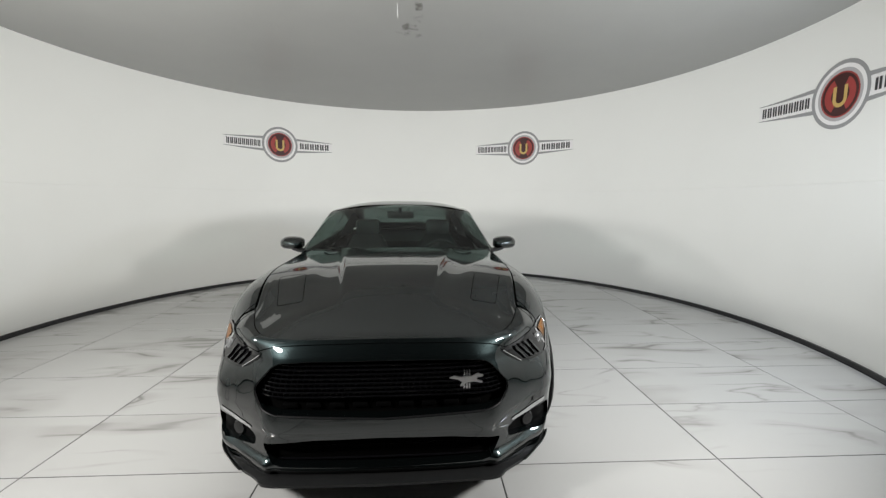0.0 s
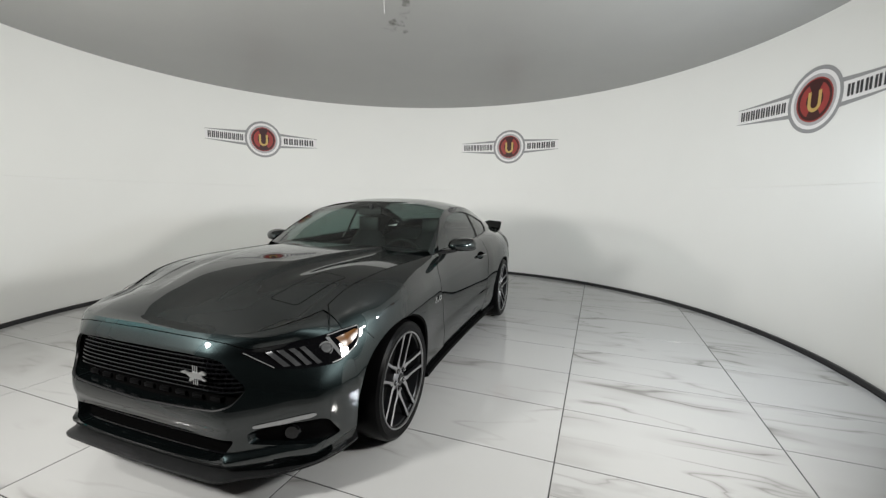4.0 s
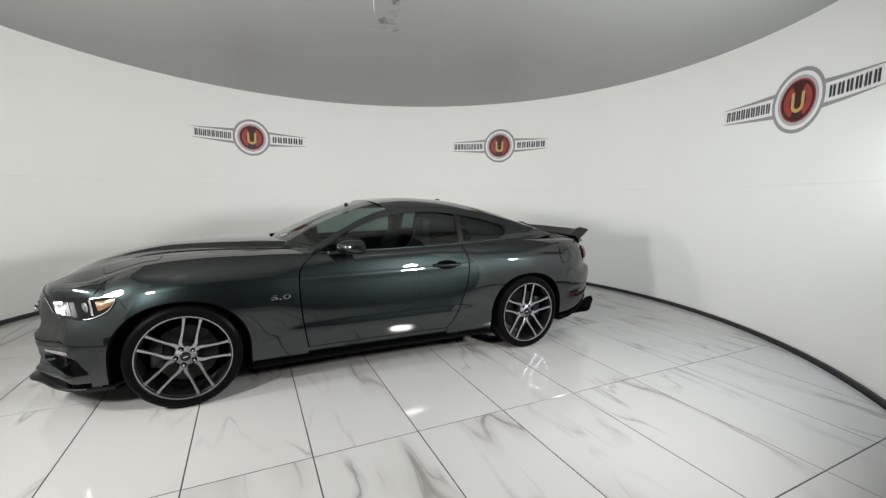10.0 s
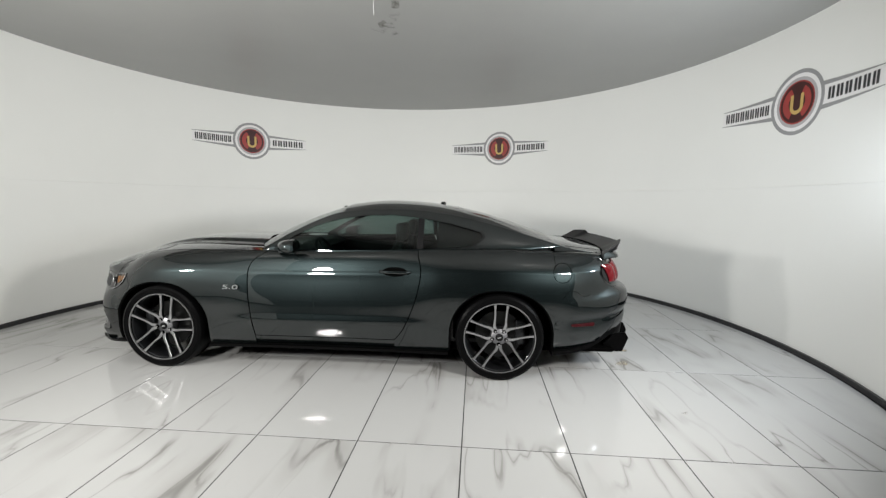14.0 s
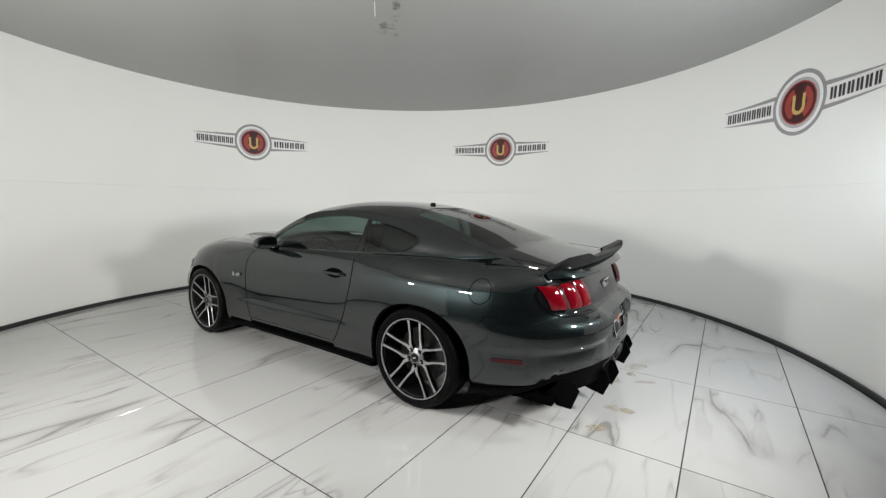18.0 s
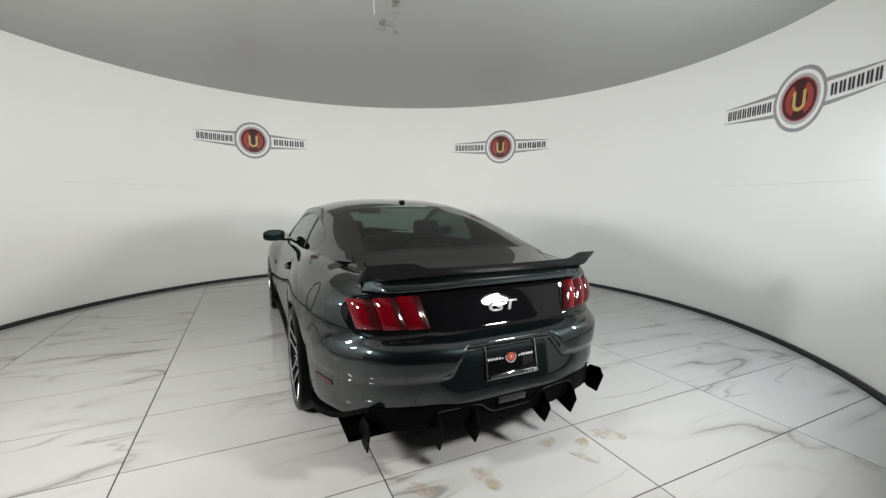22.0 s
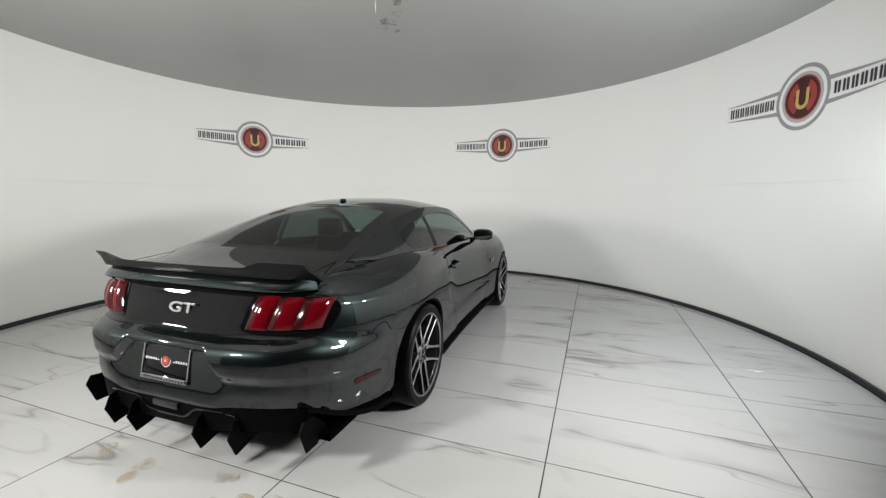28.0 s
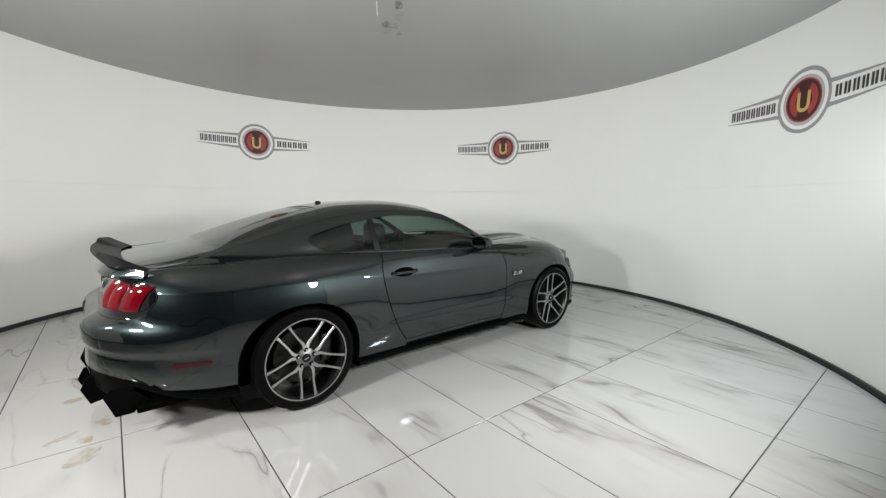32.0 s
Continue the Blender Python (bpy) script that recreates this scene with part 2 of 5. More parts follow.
def table(x, *rows):
    """Smooth value at x from (x, value) pairs in rising or falling order."""
    rows = sorted(rows)
    if x <= rows[0][0]:
        return rows[0][1]
    if x >= rows[-1][0]:
        return rows[-1][1]
    for i in range(len(rows) - 1):
        if rows[i][0] <= x <= rows[i + 1][0]:
            x0, y0 = rows[i]
            x1, y1 = rows[i + 1]
            m0 = (y1 - rows[i - 1][1]) / (x1 - rows[i - 1][0]) if i else (y1 - y0) / (x1 - x0)
            m1 = (rows[i + 2][1] - y0) / (rows[i + 2][0] - x0) if i + 2 < len(rows) else (y1 - y0) / (x1 - x0)
            t, w = (x - x0) / (x1 - x0), x1 - x0
            return (2 * t**3 - 3 * t**2 + 1) * y0 + (t**3 - 2 * t**2 + t) * w * m0 + (3 * t**2 - 2 * t**3) * y1 + (t**3 - t**2) * w * m1


def resample(poly, n, closed=True):
    """n points at even steps along a line of points."""
    p = [Vector(q) for q in poly] + ([Vector(poly[0])] if closed else [])
    ls = [0.0]
    for i in range(len(p) - 1):
        ls.append(ls[-1] + (p[i + 1] - p[i]).length)
    out, k = [], 0
    for i in range(n):
        s = ls[-1] * i / (n if closed else n - 1)
        while k < len(ls) - 2 and ls[k + 1] < s:
            k += 1
        t = (s - ls[k]) / max(ls[k + 1] - ls[k], 1e-9)
        out.append(p[k].lerp(p[k + 1], min(t, 1)))
    return out


def rounded(poly, r, n=4):
    """A polygon with its corners rounded."""
    out, q = [], [Vector(a) for a in poly]
    for i, p in enumerate(q):
        a, b = q[i - 1] - p, q[(i + 1) % len(q)] - p
        ra = min(r, 0.45 * a.length)
        rb = min(r, 0.45 * b.length)
        s, e = p + a.normalized() * ra, p + b.normalized() * rb
        for k in range(n + 1):
            t = k / n
            out.append((1 - t) ** 2 * s + 2 * t * (1 - t) * p + t * t * e)
    return out


def inside(pt, poly):
    x, y = pt
    c = False
    for i in range(len(poly)):
        x1, y1 = poly[i][0], poly[i][1]
        x2, y2 = poly[i - 1][0], poly[i - 1][1]
        if (y1 > y) != (y2 > y) and x < (x2 - x1) * (y - y1) / (y2 - y1) + x1:
            c = not c
    return c


def patch(poly, to3d, rings=5, centre=None):
    """Fills a star-shaped outline of (a, b) with rings of quads, each point placed by to3d(a, b)."""
    q = [Vector(p[:2]) for p in poly]
    c = Vector(centre) if centre else sum(q, Vector((0, 0))) / len(q)
    bm = bmesh.new()
    rr = []
    for k in range(rings):
        t = 1 - k / rings
        rr.append([bm.verts.new(to3d(*(c + (p - c) * t))) for p in q])
    mid = bm.verts.new(to3d(*c))
    n = len(q)
    for k in range(rings - 1):
        for i in range(n):
            j = (i + 1) % n
            bm.faces.new((rr[k][i], rr[k][j], rr[k + 1][j], rr[k + 1][i]))
    for i in range(n):
        bm.faces.new((rr[-1][i], rr[-1][(i + 1) % n], mid))
    return bm


def band(outer, inner, to3d, steps=3):
    """A ring of quads between two outlines of one length."""
    rows = []
    for k in range(steps + 1):
        t = k / steps
        row = [to3d(*(Vector(a[:2]).lerp(Vector(b[:2]), t))) for a, b in zip(outer, inner)]
        rows.append(row + [row[0]])
    bm = grid(rows)
    bmesh.ops.remove_doubles(bm, verts=bm.verts, dist=1e-5)
    return bm


# ---- the round studio ----
def ring_wall(z0, z1, r0, r1, gap_deg, n=160):
    """A round wall, open over gap_deg to either side of -y."""
    bm = bmesh.new()
    a0, a1 = radians(-90 + gap_deg), radians(270 - gap_deg)
    rows = []
    for k in range(n + 1):
        a = lerp(a0, a1, k / n)
        c, s = math.cos(a), math.sin(a)
        rows.append([(r0 * c, r0 * s, z0), (r0 * c, r0 * s, z1), (r1 * c, r1 * s, z1), (r1 * c, r1 * s, z0), (r0 * c, r0 * s, z0)])
    vs = add_grid(bm, rows)
    for row in (vs[0], vs[-1]):
        bm.faces.new(row[:4])
    bmesh.ops.remove_doubles(bm, verts=bm.verts, dist=1e-5)
    return bm


GAP = 40.0
SEAM_Z = 1.555
wall = tagged(new("wall_round"), "white curved wall panels around the turntable", "wall", kind="structure")
part("lower_wall_panel", ring_wall(0.0, SEAM_Z - 0.0005, ROOM_R, ROOM_R + 0.09, GAP), M_WALL, wall)
part("upper_wall_panel", ring_wall(SEAM_Z + 0.0005, CEIL_Z, ROOM_R + 0.001, ROOM_R + 0.09, GAP), M_WALL, wall)
tagged(finish(ring_wall(0.0, 0.042, ROOM_R - 0.022, ROOM_R - 0.001, GAP), "baseboard", M_TRIM), "black rubber strip along the foot of the wall", "trim", kind="structure")

bm = bmesh.new()
add_lathe(bm, [(0.0, CEIL_Z), (1.5, CEIL_Z), (3.0, CEIL_Z), (ROOM_R + 0.09, CEIL_Z), (ROOM_R + 0.09, CEIL_Z + 0.1), (0.0, CEIL_Z + 0.1)], 96, Matrix.Rotation(radians(90), 4, "X"))
bmesh.ops.remove_doubles(bm, verts=bm.verts, dist=1e-5)
for v in bm.verts:
    v.co.z = abs(v.co.z)
ceiling = tagged(finish(bm, "ceiling", M_CEIL), "flat grey satin ceiling over the round studio", "ceiling", kind="structure")

# the unlit bay in which the camera stands, closed off behind
bm = bmesh.new()
for bx in ((-3.65, -4.35, 1.54, 0.1, 5.0, 3.08), (3.65, -4.35, 1.54, 0.1, 5.0, 3.08), (0, -6.90, 1.54, 7.4, 0.1, 3.08), (0, -4.40, CEIL_Z + 0.062, 7.4, 5.1, 0.1)):
    add_box(bm, *bx)
tagged(finish(bm, "wall_bay", M_BAY, smooth=False), "dark grey walls of the unlit bay behind the entrance", "wall", kind="structure")
tagged(finish(box(0, -4.40, -0.045, 7.4, 5.1, 0.06), "floor_bay", M_GROUT, smooth=False), "dark concrete floor of the unlit bay", "floor", kind="structure")

# ---- turntable floor ----
FLOOR_R = 3.935
TILE, TX, TY = 0.6013, 0.289, 1.808
TILE_TURN = -0.95
turntable = tagged(new("turntable"), "round turntable floor laid with white marble tiles", "turntable", kind="structure")
bm = bmesh.new()
add_lathe(bm, [(0.0, -0.0016), (FLOOR_R, -0.0016), (FLOOR_R, -0.08), (0.0, -0.08)], 128, Matrix.Rotation(radians(90), 4, "X"))
bmesh.ops.remove_doubles(bm, verts=bm.verts, dist=1e-5)
for v in bm.verts:
    v.co.z = -abs(v.co.z)
part("grout_bed", bm, M_GROUT, turntable, "dark grout between the tiles")


def clip_circle(poly, r, n=24):
    """The part of a convex polygon within a circle about the origin."""
    out = []
    for i, p in enumerate(poly):
        q = poly[(i + 1) % len(poly)]
        for k in range(n):
            t = k / n
            out.append((lerp(p[0], q[0], t), lerp(p[1], q[1], t)))
    if all(math.hypot(*p) <= r for p in poly):
        return poly
    kept = []
    for p in out:
        d = math.hypot(*p)
        if d <= r:
            kept.append(p)
        else:
            kept.append(None)
    if not any(kept):
        return None
    res = []
    for i, p in enumerate(kept):
        a, b = out[i], out[(i + 1) % len(out)]
        if p:
            res.append(p)
        if bool(p) != bool(kept[(i + 1) % len(kept)]):
            lo, hi = 0.0, 1.0
            for _ in range(20):
                mid = (lo + hi) / 2
                d = math.hypot(lerp(a[0], b[0], mid), lerp(a[1], b[1], mid))
                if (d <= r) == bool(p):
                    lo = mid
                else:
                    hi = mid
            res.append((lerp(a[0], b[0], lo), lerp(a[1], b[1], lo)))
    # fill the rim with points of the arc
    full = []
    for i, p in enumerate(res):
        q = res[(i + 1) % len(res)]
        full.append(p)
        if abs(math.hypot(*p) - r) < 0.01 and abs(math.hypot(*q) - r) < 0.01 and math.dist(p, q) > 0.08:
            a0, a1 = math.atan2(p[1], p[0]), math.atan2(q[1], q[0])
            while a1 - a0 > math.pi:
                a1 -= 2 * math.pi
            while a1 - a0 < -math.pi:
                a1 += 2 * math.pi
            for k in range(1, 8):
                a = lerp(a0, a1, k / 8)
                full.append((r * math.cos(a), r * math.sin(a)))
    return full


def tile_mesh(poly, z=0.0, depth=0.012):
    bm = bmesh.new()
    c = (sum(p[0] for p in poly) / len(poly), sum(p[1] for p in poly) / len(poly))
    e = 0.0012
    top = [bm.verts.new((lerp(p[0], c[0], e / max(0.05, math.dist(p, c))), lerp(p[1], c[1], e / max(0.05, math.dist(p, c))), z)) for p in poly]
    rim = [bm.verts.new((p[0], p[1], z - e)) for p in poly]
    low = [bm.verts.new((p[0], p[1], z - depth)) for p in poly]
    bm.faces.new(top)
    n = len(poly)
    for i in range(n):
        j = (i + 1) % n
        bm.faces.new((top[i], rim[i], rim[j], top[j]))
        bm.faces.new((rim[i], low[i], low[j], rim[j]))
    me = bpy.data.meshes.new("tile")
    bmesh.ops.recalc_face_normals(bm, faces=bm.faces)
    bm.to_mesh(me)
    bm.free()
    me.materials.append(M_TILE)
    return me


def lay_tiles():
    g = 0.0032
    w, h = TILE - 2 * g, 2 * TILE - 2 * g
    whole = tile_mesh([(-w / 2, -h / 2), (w / 2, -h / 2), (w / 2, h / 2), (-w / 2, h / 2)])
    for i in range(-8, 8):
        for j in range(-5, 5):
            cx, cy = TX + (i + 0.5) * TILE, TY + (j + 0.5) * 2 * TILE
            c, s = math.cos(radians(TILE_TURN)), math.sin(radians(TILE_TURN))
            poly = [(cx + a * w / 2, cy + b * h / 2) for a, b in ((-1, -1), (1, -1), (1, 1), (-1, 1))]
            if all(math.hypot(*p) < FLOOR_R - 0.01 for p in poly):
                ob = new("tile", whole)
                ob.parent = turntable
                ob.matrix_basis = pose(0, 0, 0, 0, 0, TILE_TURN) @ pose(cx, cy, 0)
            else:
                cut = clip_circle(poly, FLOOR_R - 0.006)
                if cut and len(cut) > 3:
                    ob = new("tile", tile_mesh(cut))
                    ob.parent = turntable
                    ob.matrix_basis = pose(0, 0, 0, 0, 0, TILE_TURN)

# ---- the car: x forward, y to its left, z up, origin on the floor midway between the axles ----
car = thing("car", "dark green metallic two-door coupe with black spoiler on the turntable", "car")
AXLE, HUB_Z, ARCH_A, ARCH_B = 1.36, 0.340, 0.415, 0.371
ARCH_A_IN = 0.392
ARCH_IN = AXLE - ARCH_A_IN
Z0 = 0.205
XS_F, XS_R = AXLE + ARCH_A, -AXLE - ARCH_A


def z_top(x):
    return table(x, (-2.4, 0.975), (-2.1, 0.99), (-1.75, 1.0), (-1.4, 1.01), (-1.1, 1.005), (-0.7, 0.985), (0.0, 0.965), (0.5, 0.96), (0.87, 0.957), (1.28, 0.951), (1.57, 0.916), (1.70, 0.870), (1.79, 0.828), (1.9, 0.79))


def y_max(x):
    return table(x, (-1.79, 0.925), (-1.36, 0.955), (-0.95, 0.94), (-0.4, 0.918), (0.3, 0.912), (0.8, 0.920), (1.1, 0.938), (1.36, 0.940), (1.6, 0.925), (1.79, 0.882))


def y_top(x):
    return table(x, (-2.2, 0.66), (-1.9, 0.685), (-1.6, 0.72), (-1.2, 0.77), (-0.7, 0.79), (0.0, 0.79), (0.55, 0.775), (1.0, 0.755), (1.4, 0.735), (1.70, 0.695), (1.79, 0.68))


def door_mask(x):
    """1 along the door, 0 at the wheel arches."""
    return table(x, (-1.0, 0.0), (-0.86, 0.15), (-0.60, 0.9), (-0.4, 1.0), (0.4, 1.0), (0.62, 0.7), (0.82, 0.15), (1.0, 0.0))


def section_y(x, w):
    """Half width of the lower body at x, w of the way from sill to shoulder."""
    ym, yt = y_max(x), y_top(x)
    k = door_mask(x)
    flat = table(w, (0.0, 0.045), (0.10, 0.022), (0.3, 0.012), (0.5, 0.001), (0.6, 0.0015), (0.7, 0.009), (0.80, 0.026))
    door = table(w, (0.0, 0.040), (0.10, 0.022), (0.22, 0.008), (0.275, 0.003), (0.30, 0.004), (0.335, 0.0105), (0.38, 0.0125), (0.5, 0.0165), (0.62, 0.027), (0.74, 0.040), (0.785, 0.043), (0.80, 0.049))
    low = lerp(flat, door, k)
    # the wings draw in towards the lamps
    tuck = 0.055 * max(0.0, min(1.0, (x - 1.35) / 0.44)) ** 1.5 * max(0.0, min(1.0, (w - 0.42) / 0.40))
    if w <= 0.80:
        return ym - low - tuck
    ym -= tuck
    end = lerp(0.026, 0.049, k)
    f = table(w, (0.80, 0.0), (0.86, 0.16), (0.92, 0.34), (0.96, 0.55), (0.985, 0.77), (1.0, 1.0))
    g = table(w, (0.80, 0.0), (0.86, 0.15), (0.91, 0.32), (0.95, 0.52), (0.98, 0.76), (1.0, 1.0))
    return lerp(ym - end, yt, lerp(g, f, k))


def side_pt(x, z, off=0.0):
    w = max(0.0, min(1.0, (z - Z0) / (z_top(x) - Z0)))
    return Vector((x, section_y(x, w) + off, z))


WS = [0, 0.025, 0.05, 0.075, 0.1, 0.16, 0.22, 0.255, 0.28, 0.30, 0.318, 0.335, 0.355, 0.38, 0.42, 0.46, 0.5, 0.54, 0.58, 0.62, 0.66, 0.69, 0.72, 0.75, 0.77, 0.785, 0.80, 0.83, 0.86, 0.89, 0.92, 0.94, 0.96, 0.975, 0.985, 0.993, 1.0]


def arch_reach(ax, d):
    """Half length of the wheel arch, shorter towards the doors."""
    return ARCH_A if ax * d > 0 else ARCH_A_IN


def arch_z(x, low):
    """The lower edge of the side at x, over the wheel arches."""
    for ax in (AXLE, -AXLE):
        d = abs(x - ax)
        reach = arch_reach(ax, x - ax)
        if d < reach - 1e-6:
            return max(low, HUB_Z + ARCH_B * (1 - (d / reach) ** 2.2) ** (1 / 2.2))
    return low


def both(name, make, material, parent, label=""):
    a = part(name, make(), material, parent, label)
    b = part(name, mirror_y(make()), material, parent, label)
    return a, b


def door_front(z):
    return table(z, (0.28, 0.592), (0.45, 0.622), (0.62, 0.640), (0.83, 0.640), (0.90, 0.60), (0.97, 0.50))


def door_rear(z):
    return table(z, (0.28, -0.535), (0.37, -0.605), (0.5, -0.665), (0.645, -0.715), (0.83, -0.745), (0.97, -0.715))


def arch_stations(ax, a0, a1, n=26):
    angles = [lerp(a0, a1, k / n) for k in range(n + 1)]
    return [ax + arch_reach(ax, math.cos(a)) * math.cos(a) for a in angles]


def weld(bm):
    bmesh.ops.remove_doubles(bm, verts=bm.verts, dist=1e-5)
    return bm


def fender():
    rows = []
    arch = arch_stations(AXLE, 0.0, math.pi, 30)
    xs = arch + [lerp(arch[-1], 0.64, k / 12) for k in range(1, 13)]
    xs[0] = XS_F
    for x in xs:
        zl = arch_z(x, Z0)
        row = []
        for w in WS:
            z = max(zl, lerp(Z0, z_top(x), w))
            f = max(0.0, min(1.0, (ARCH_IN - x) / (ARCH_IN - 0.64)))
            xx = lerp(x, ARCH_IN - (ARCH_IN - (door_front(z) + 0.0042)) * f, f) if f > 0 else x
            row.append(side_pt(xx, z))
        rows.append(row)
    return weld(grid(rows))


def door_skin():
    rows = []
    for k in range(25):
        u = k / 24
        row = []
        for w in WS:
            z = lerp(0.288, 0.966 if u < 0.3 else lerp(0.966, 0.985, (u - 0.3) / 0.7), w)
            x = lerp(door_front(z) - 0.0042, door_rear(z) + 0.0042, u)
            z = min(z, z_top(x))
            row.append(side_pt(x, z))
        rows.append(row)
    return grid(rows)


def quarter():
    arch = arch_stations(-AXLE, 0.0, math.pi, 30)
    arch[-1] = XS_R
    xs = [lerp(-0.745, arch[0], k / 10) for k in range(10)] + arch
    rows = []
    for x in xs:
        zl = arch_z(x, Z0)
        row = []
        for w in WS:
            z = max(zl, lerp(Z0, z_top(x), w))
            f = max(0.0, min(1.0, (x + ARCH_IN) / (ARCH_IN - 0.745)))
            xx = lerp(-ARCH_IN, door_rear(z) - 0.0042, f) if f > 0 else x
            row.append(side_pt(xx, z))
        rows.append(row)
    return weld(grid(rows))


def sill():
    rows = []
    for k in range(41):
        x = lerp(ARCH_IN - 0.003, -ARCH_IN + 0.003, k / 40)
        rows.append([side_pt(x, z, o) for z, o in ((0.283, -0.001), (0.274, -0.003), (0.250, -0.006), (0.225, -0.010), (0.206, -0.018))])
    return grid(rows)


def side_skirt():
    rows = []
    for k in range(41):
        x = lerp(ARCH_IN, -ARCH_IN, k / 40)
        y = y_max(x) - 0.03
        rows.append([(x, y - 0.06, 0.216), (x, y + 0.018, 0.209), (x, y + 0.022, 0.190), (x, y - 0.02, 0.174), (x, y - 0.25, 0.174)])
    return grid(rows)


def arch_lip(ax):
    rows = []
    for k in range(33):
        a = lerp(-0.30, math.pi + 0.30, k / 32)
        reach = arch_reach(ax, math.cos(a))
        x = ax + reach * max(-1.0, min(1.0, math.copysign(abs(math.cos(a)) ** (2 / 2.2), math.cos(a))))
        z = HUB_Z + ARCH_B * math.copysign(abs(math.sin(a)) ** (2 / 2.2), math.sin(a))
        if a < 0 or a > math.pi:
            x = ax + math.copysign(reach, math.cos(a))
        z = max(z, Z0)
        y = side_pt(max(min(x, XS_F), XS_R), z).y
        ri = (ARCH_A - 0.012) / ARCH_A
        xi, zi = ax + (x - ax) * ri, HUB_Z + (z - HUB_Z) * ri
        rows.append([(x, y, z), (xi, y - 0.010, zi), (xi, y - 0.05, zi), (xi, 0.55, zi)])
    return grid(rows)


both("front_fender", fender, M_PAINT, car)
DOORS = both("door", door_skin, M_PAINT, car)
both("rear_quarter_panel", quarter, M_PAINT, car)
both("sill_panel", sill, M_PAINT, car)
both("side_skirt", side_skirt, M_UNDER, car, "satin black side skirt")
for ax in (AXLE, -AXLE):
    both("wheel_arch_liner", lambda: arch_lip(ax), M_UNDER, car, "black wheel arch liner")


# front bumper: a wrap round the nose, rounder low down, square and swept back at the lamps
def nose_plan(q, w):
    low = table(q, (0.0, 1.0), (0.3, 0.995), (0.5, 0.975), (0.56, 0.945), (0.62, 0.865), (0.68, 0.77), (0.8, 0.58), (0.905, 0.41), (0.96, 0.22), (1.0, 0.0))
    lampy = table(q, (0.0, 1.0), (0.3, 0.99), (0.5, 0.965), (0.58, 0.915), (0.65, 0.83), (0.764, 0.62), (0.9, 0.31), (0.96, 0.14), (1.0, 0.0))
    edge = table(q, (0.0, 1.0), (0.3, 0.99), (0.5, 0.965), (0.6, 0.925), (0.70, 0.865), (0.78, 0.785), (0.84, 0.66), (0.90, 0.47), (1.0, 0.0))
    k = max(0.0, min(1.0, (w - 0.50) / 0.25))
    g = lerp(low, lampy, k * k * (3 - 2 * k))
    k = max(0.0, min(1.0, (w - 0.82) / 0.18))
    return max(0.0, min(1.0, lerp(g, edge, k * k * (3 - 2 * k))))


def tail_plan(q, w):
    low = table(q, (0.0, 1.0), (0.4, 0.985), (0.6, 0.93), (0.72, 0.845), (0.822, 0.705), (0.917, 0.475), (0.978, 0.20), (1.0, 0.0))
    top = table(q, (0.0, 1.0), (0.4, 0.99), (0.6, 0.955), (0.72, 0.895), (0.833, 0.775), (0.917, 0.575), (0.978, 0.27), (1.0, 0.0))
    return lerp(low, top, max(0.0, min(1.0, (w - 0.6) / 0.35)))


def nose_z1(y):
    return table(abs(y), (0.0, 0.798), (0.3, 0.793), (0.48, 0.790), (0.56, 0.794), (0.62, 0.804), (0.655, 0.815), (0.68, 0.827), (0.92, 0.828))


def nose_x(w):
    return table(w, (0.0, 2.212), (0.07, 2.236), (0.15, 2.230), (0.30, 2.230), (0.36, 2.238), (0.45, 2.240), (0.6, 2.235), (0.78, 2.224), (0.875, 2.214), (0.90, 2.208), (0.95, 2.194), (1.0, 2.176))


def wrap(y, z, xs, plan, xn, z0f, z1f):
    """The point of a wrap-round bumper at half width y and height z."""
    z0, z1 = z0f(y), z1f(y)
    w = max(0.0, min(1.0, (z - z0) / (z1 - z0)))
    ys = section_y(xs, w)
    q = min(1.0, abs(y) / ys)
    return Vector((xs + (xn(w) - xs) * plan(q, w), y, z))


def nose_base(y, z):
    p = wrap(y, z, XS_F, nose_plan, nose_x, lambda v: Z0, nose_z1)
    # the blade under each fog lamp stands proud
    a = abs(y)
    p.x += 0.026 * step(0.292, 0.262, z) * step(0.46, 0.51, a) * step(0.86, 0.76, a)
    return p


def front_pt(y, z, off=0.0):
    p = nose_base(y, z)
    if off:
        e = 0.012
        du = nose_base(y + e, z) - nose_base(y - e, z)
        dv = nose_base(y, z + e) - nose_base(y, z - e)
        n = du.cross(dv)
        if n.length > 1e-9:
            n.normalize()
            p = p + n * (off if n.x > 0 or abs(n.y) > 0.5 else -off)
    return p


def tail_z0(y):
    return table(abs(y), (0.0, 0.395), (0.28, 0.395), (0.42, 0.412), (0.62, 0.405), (0.72, 0.372), (0.81, 0.29), (0.92, 0.218))


def tail_z1(y):
    return table(abs(y), (0.0, 0.985), (0.4, 0.985), (0.62, 0.98), (0.72, 0.995), (0.9, 1.0))


def tail_x(w):
    return table(w, (0.0, -2.476), (0.10, -2.482), (0.22, -2.485), (0.36, -2.488), (0.415, -2.485), (0.45, -2.478), (0.48, -2.464), (0.51, -2.438), (0.54, -2.400), (0.565, -2.379), (0.65, -2.362), (0.75, -2.341), (0.855, -2.315), (0.923, -2.297), (0.952, -2.330), (0.975, -2.345), (1.0, -2.342))


def step(a, b, x):
    t = max(0.0, min(1.0, (x - a) / (b - a)))
    return t * t * (3 - 2 * t)


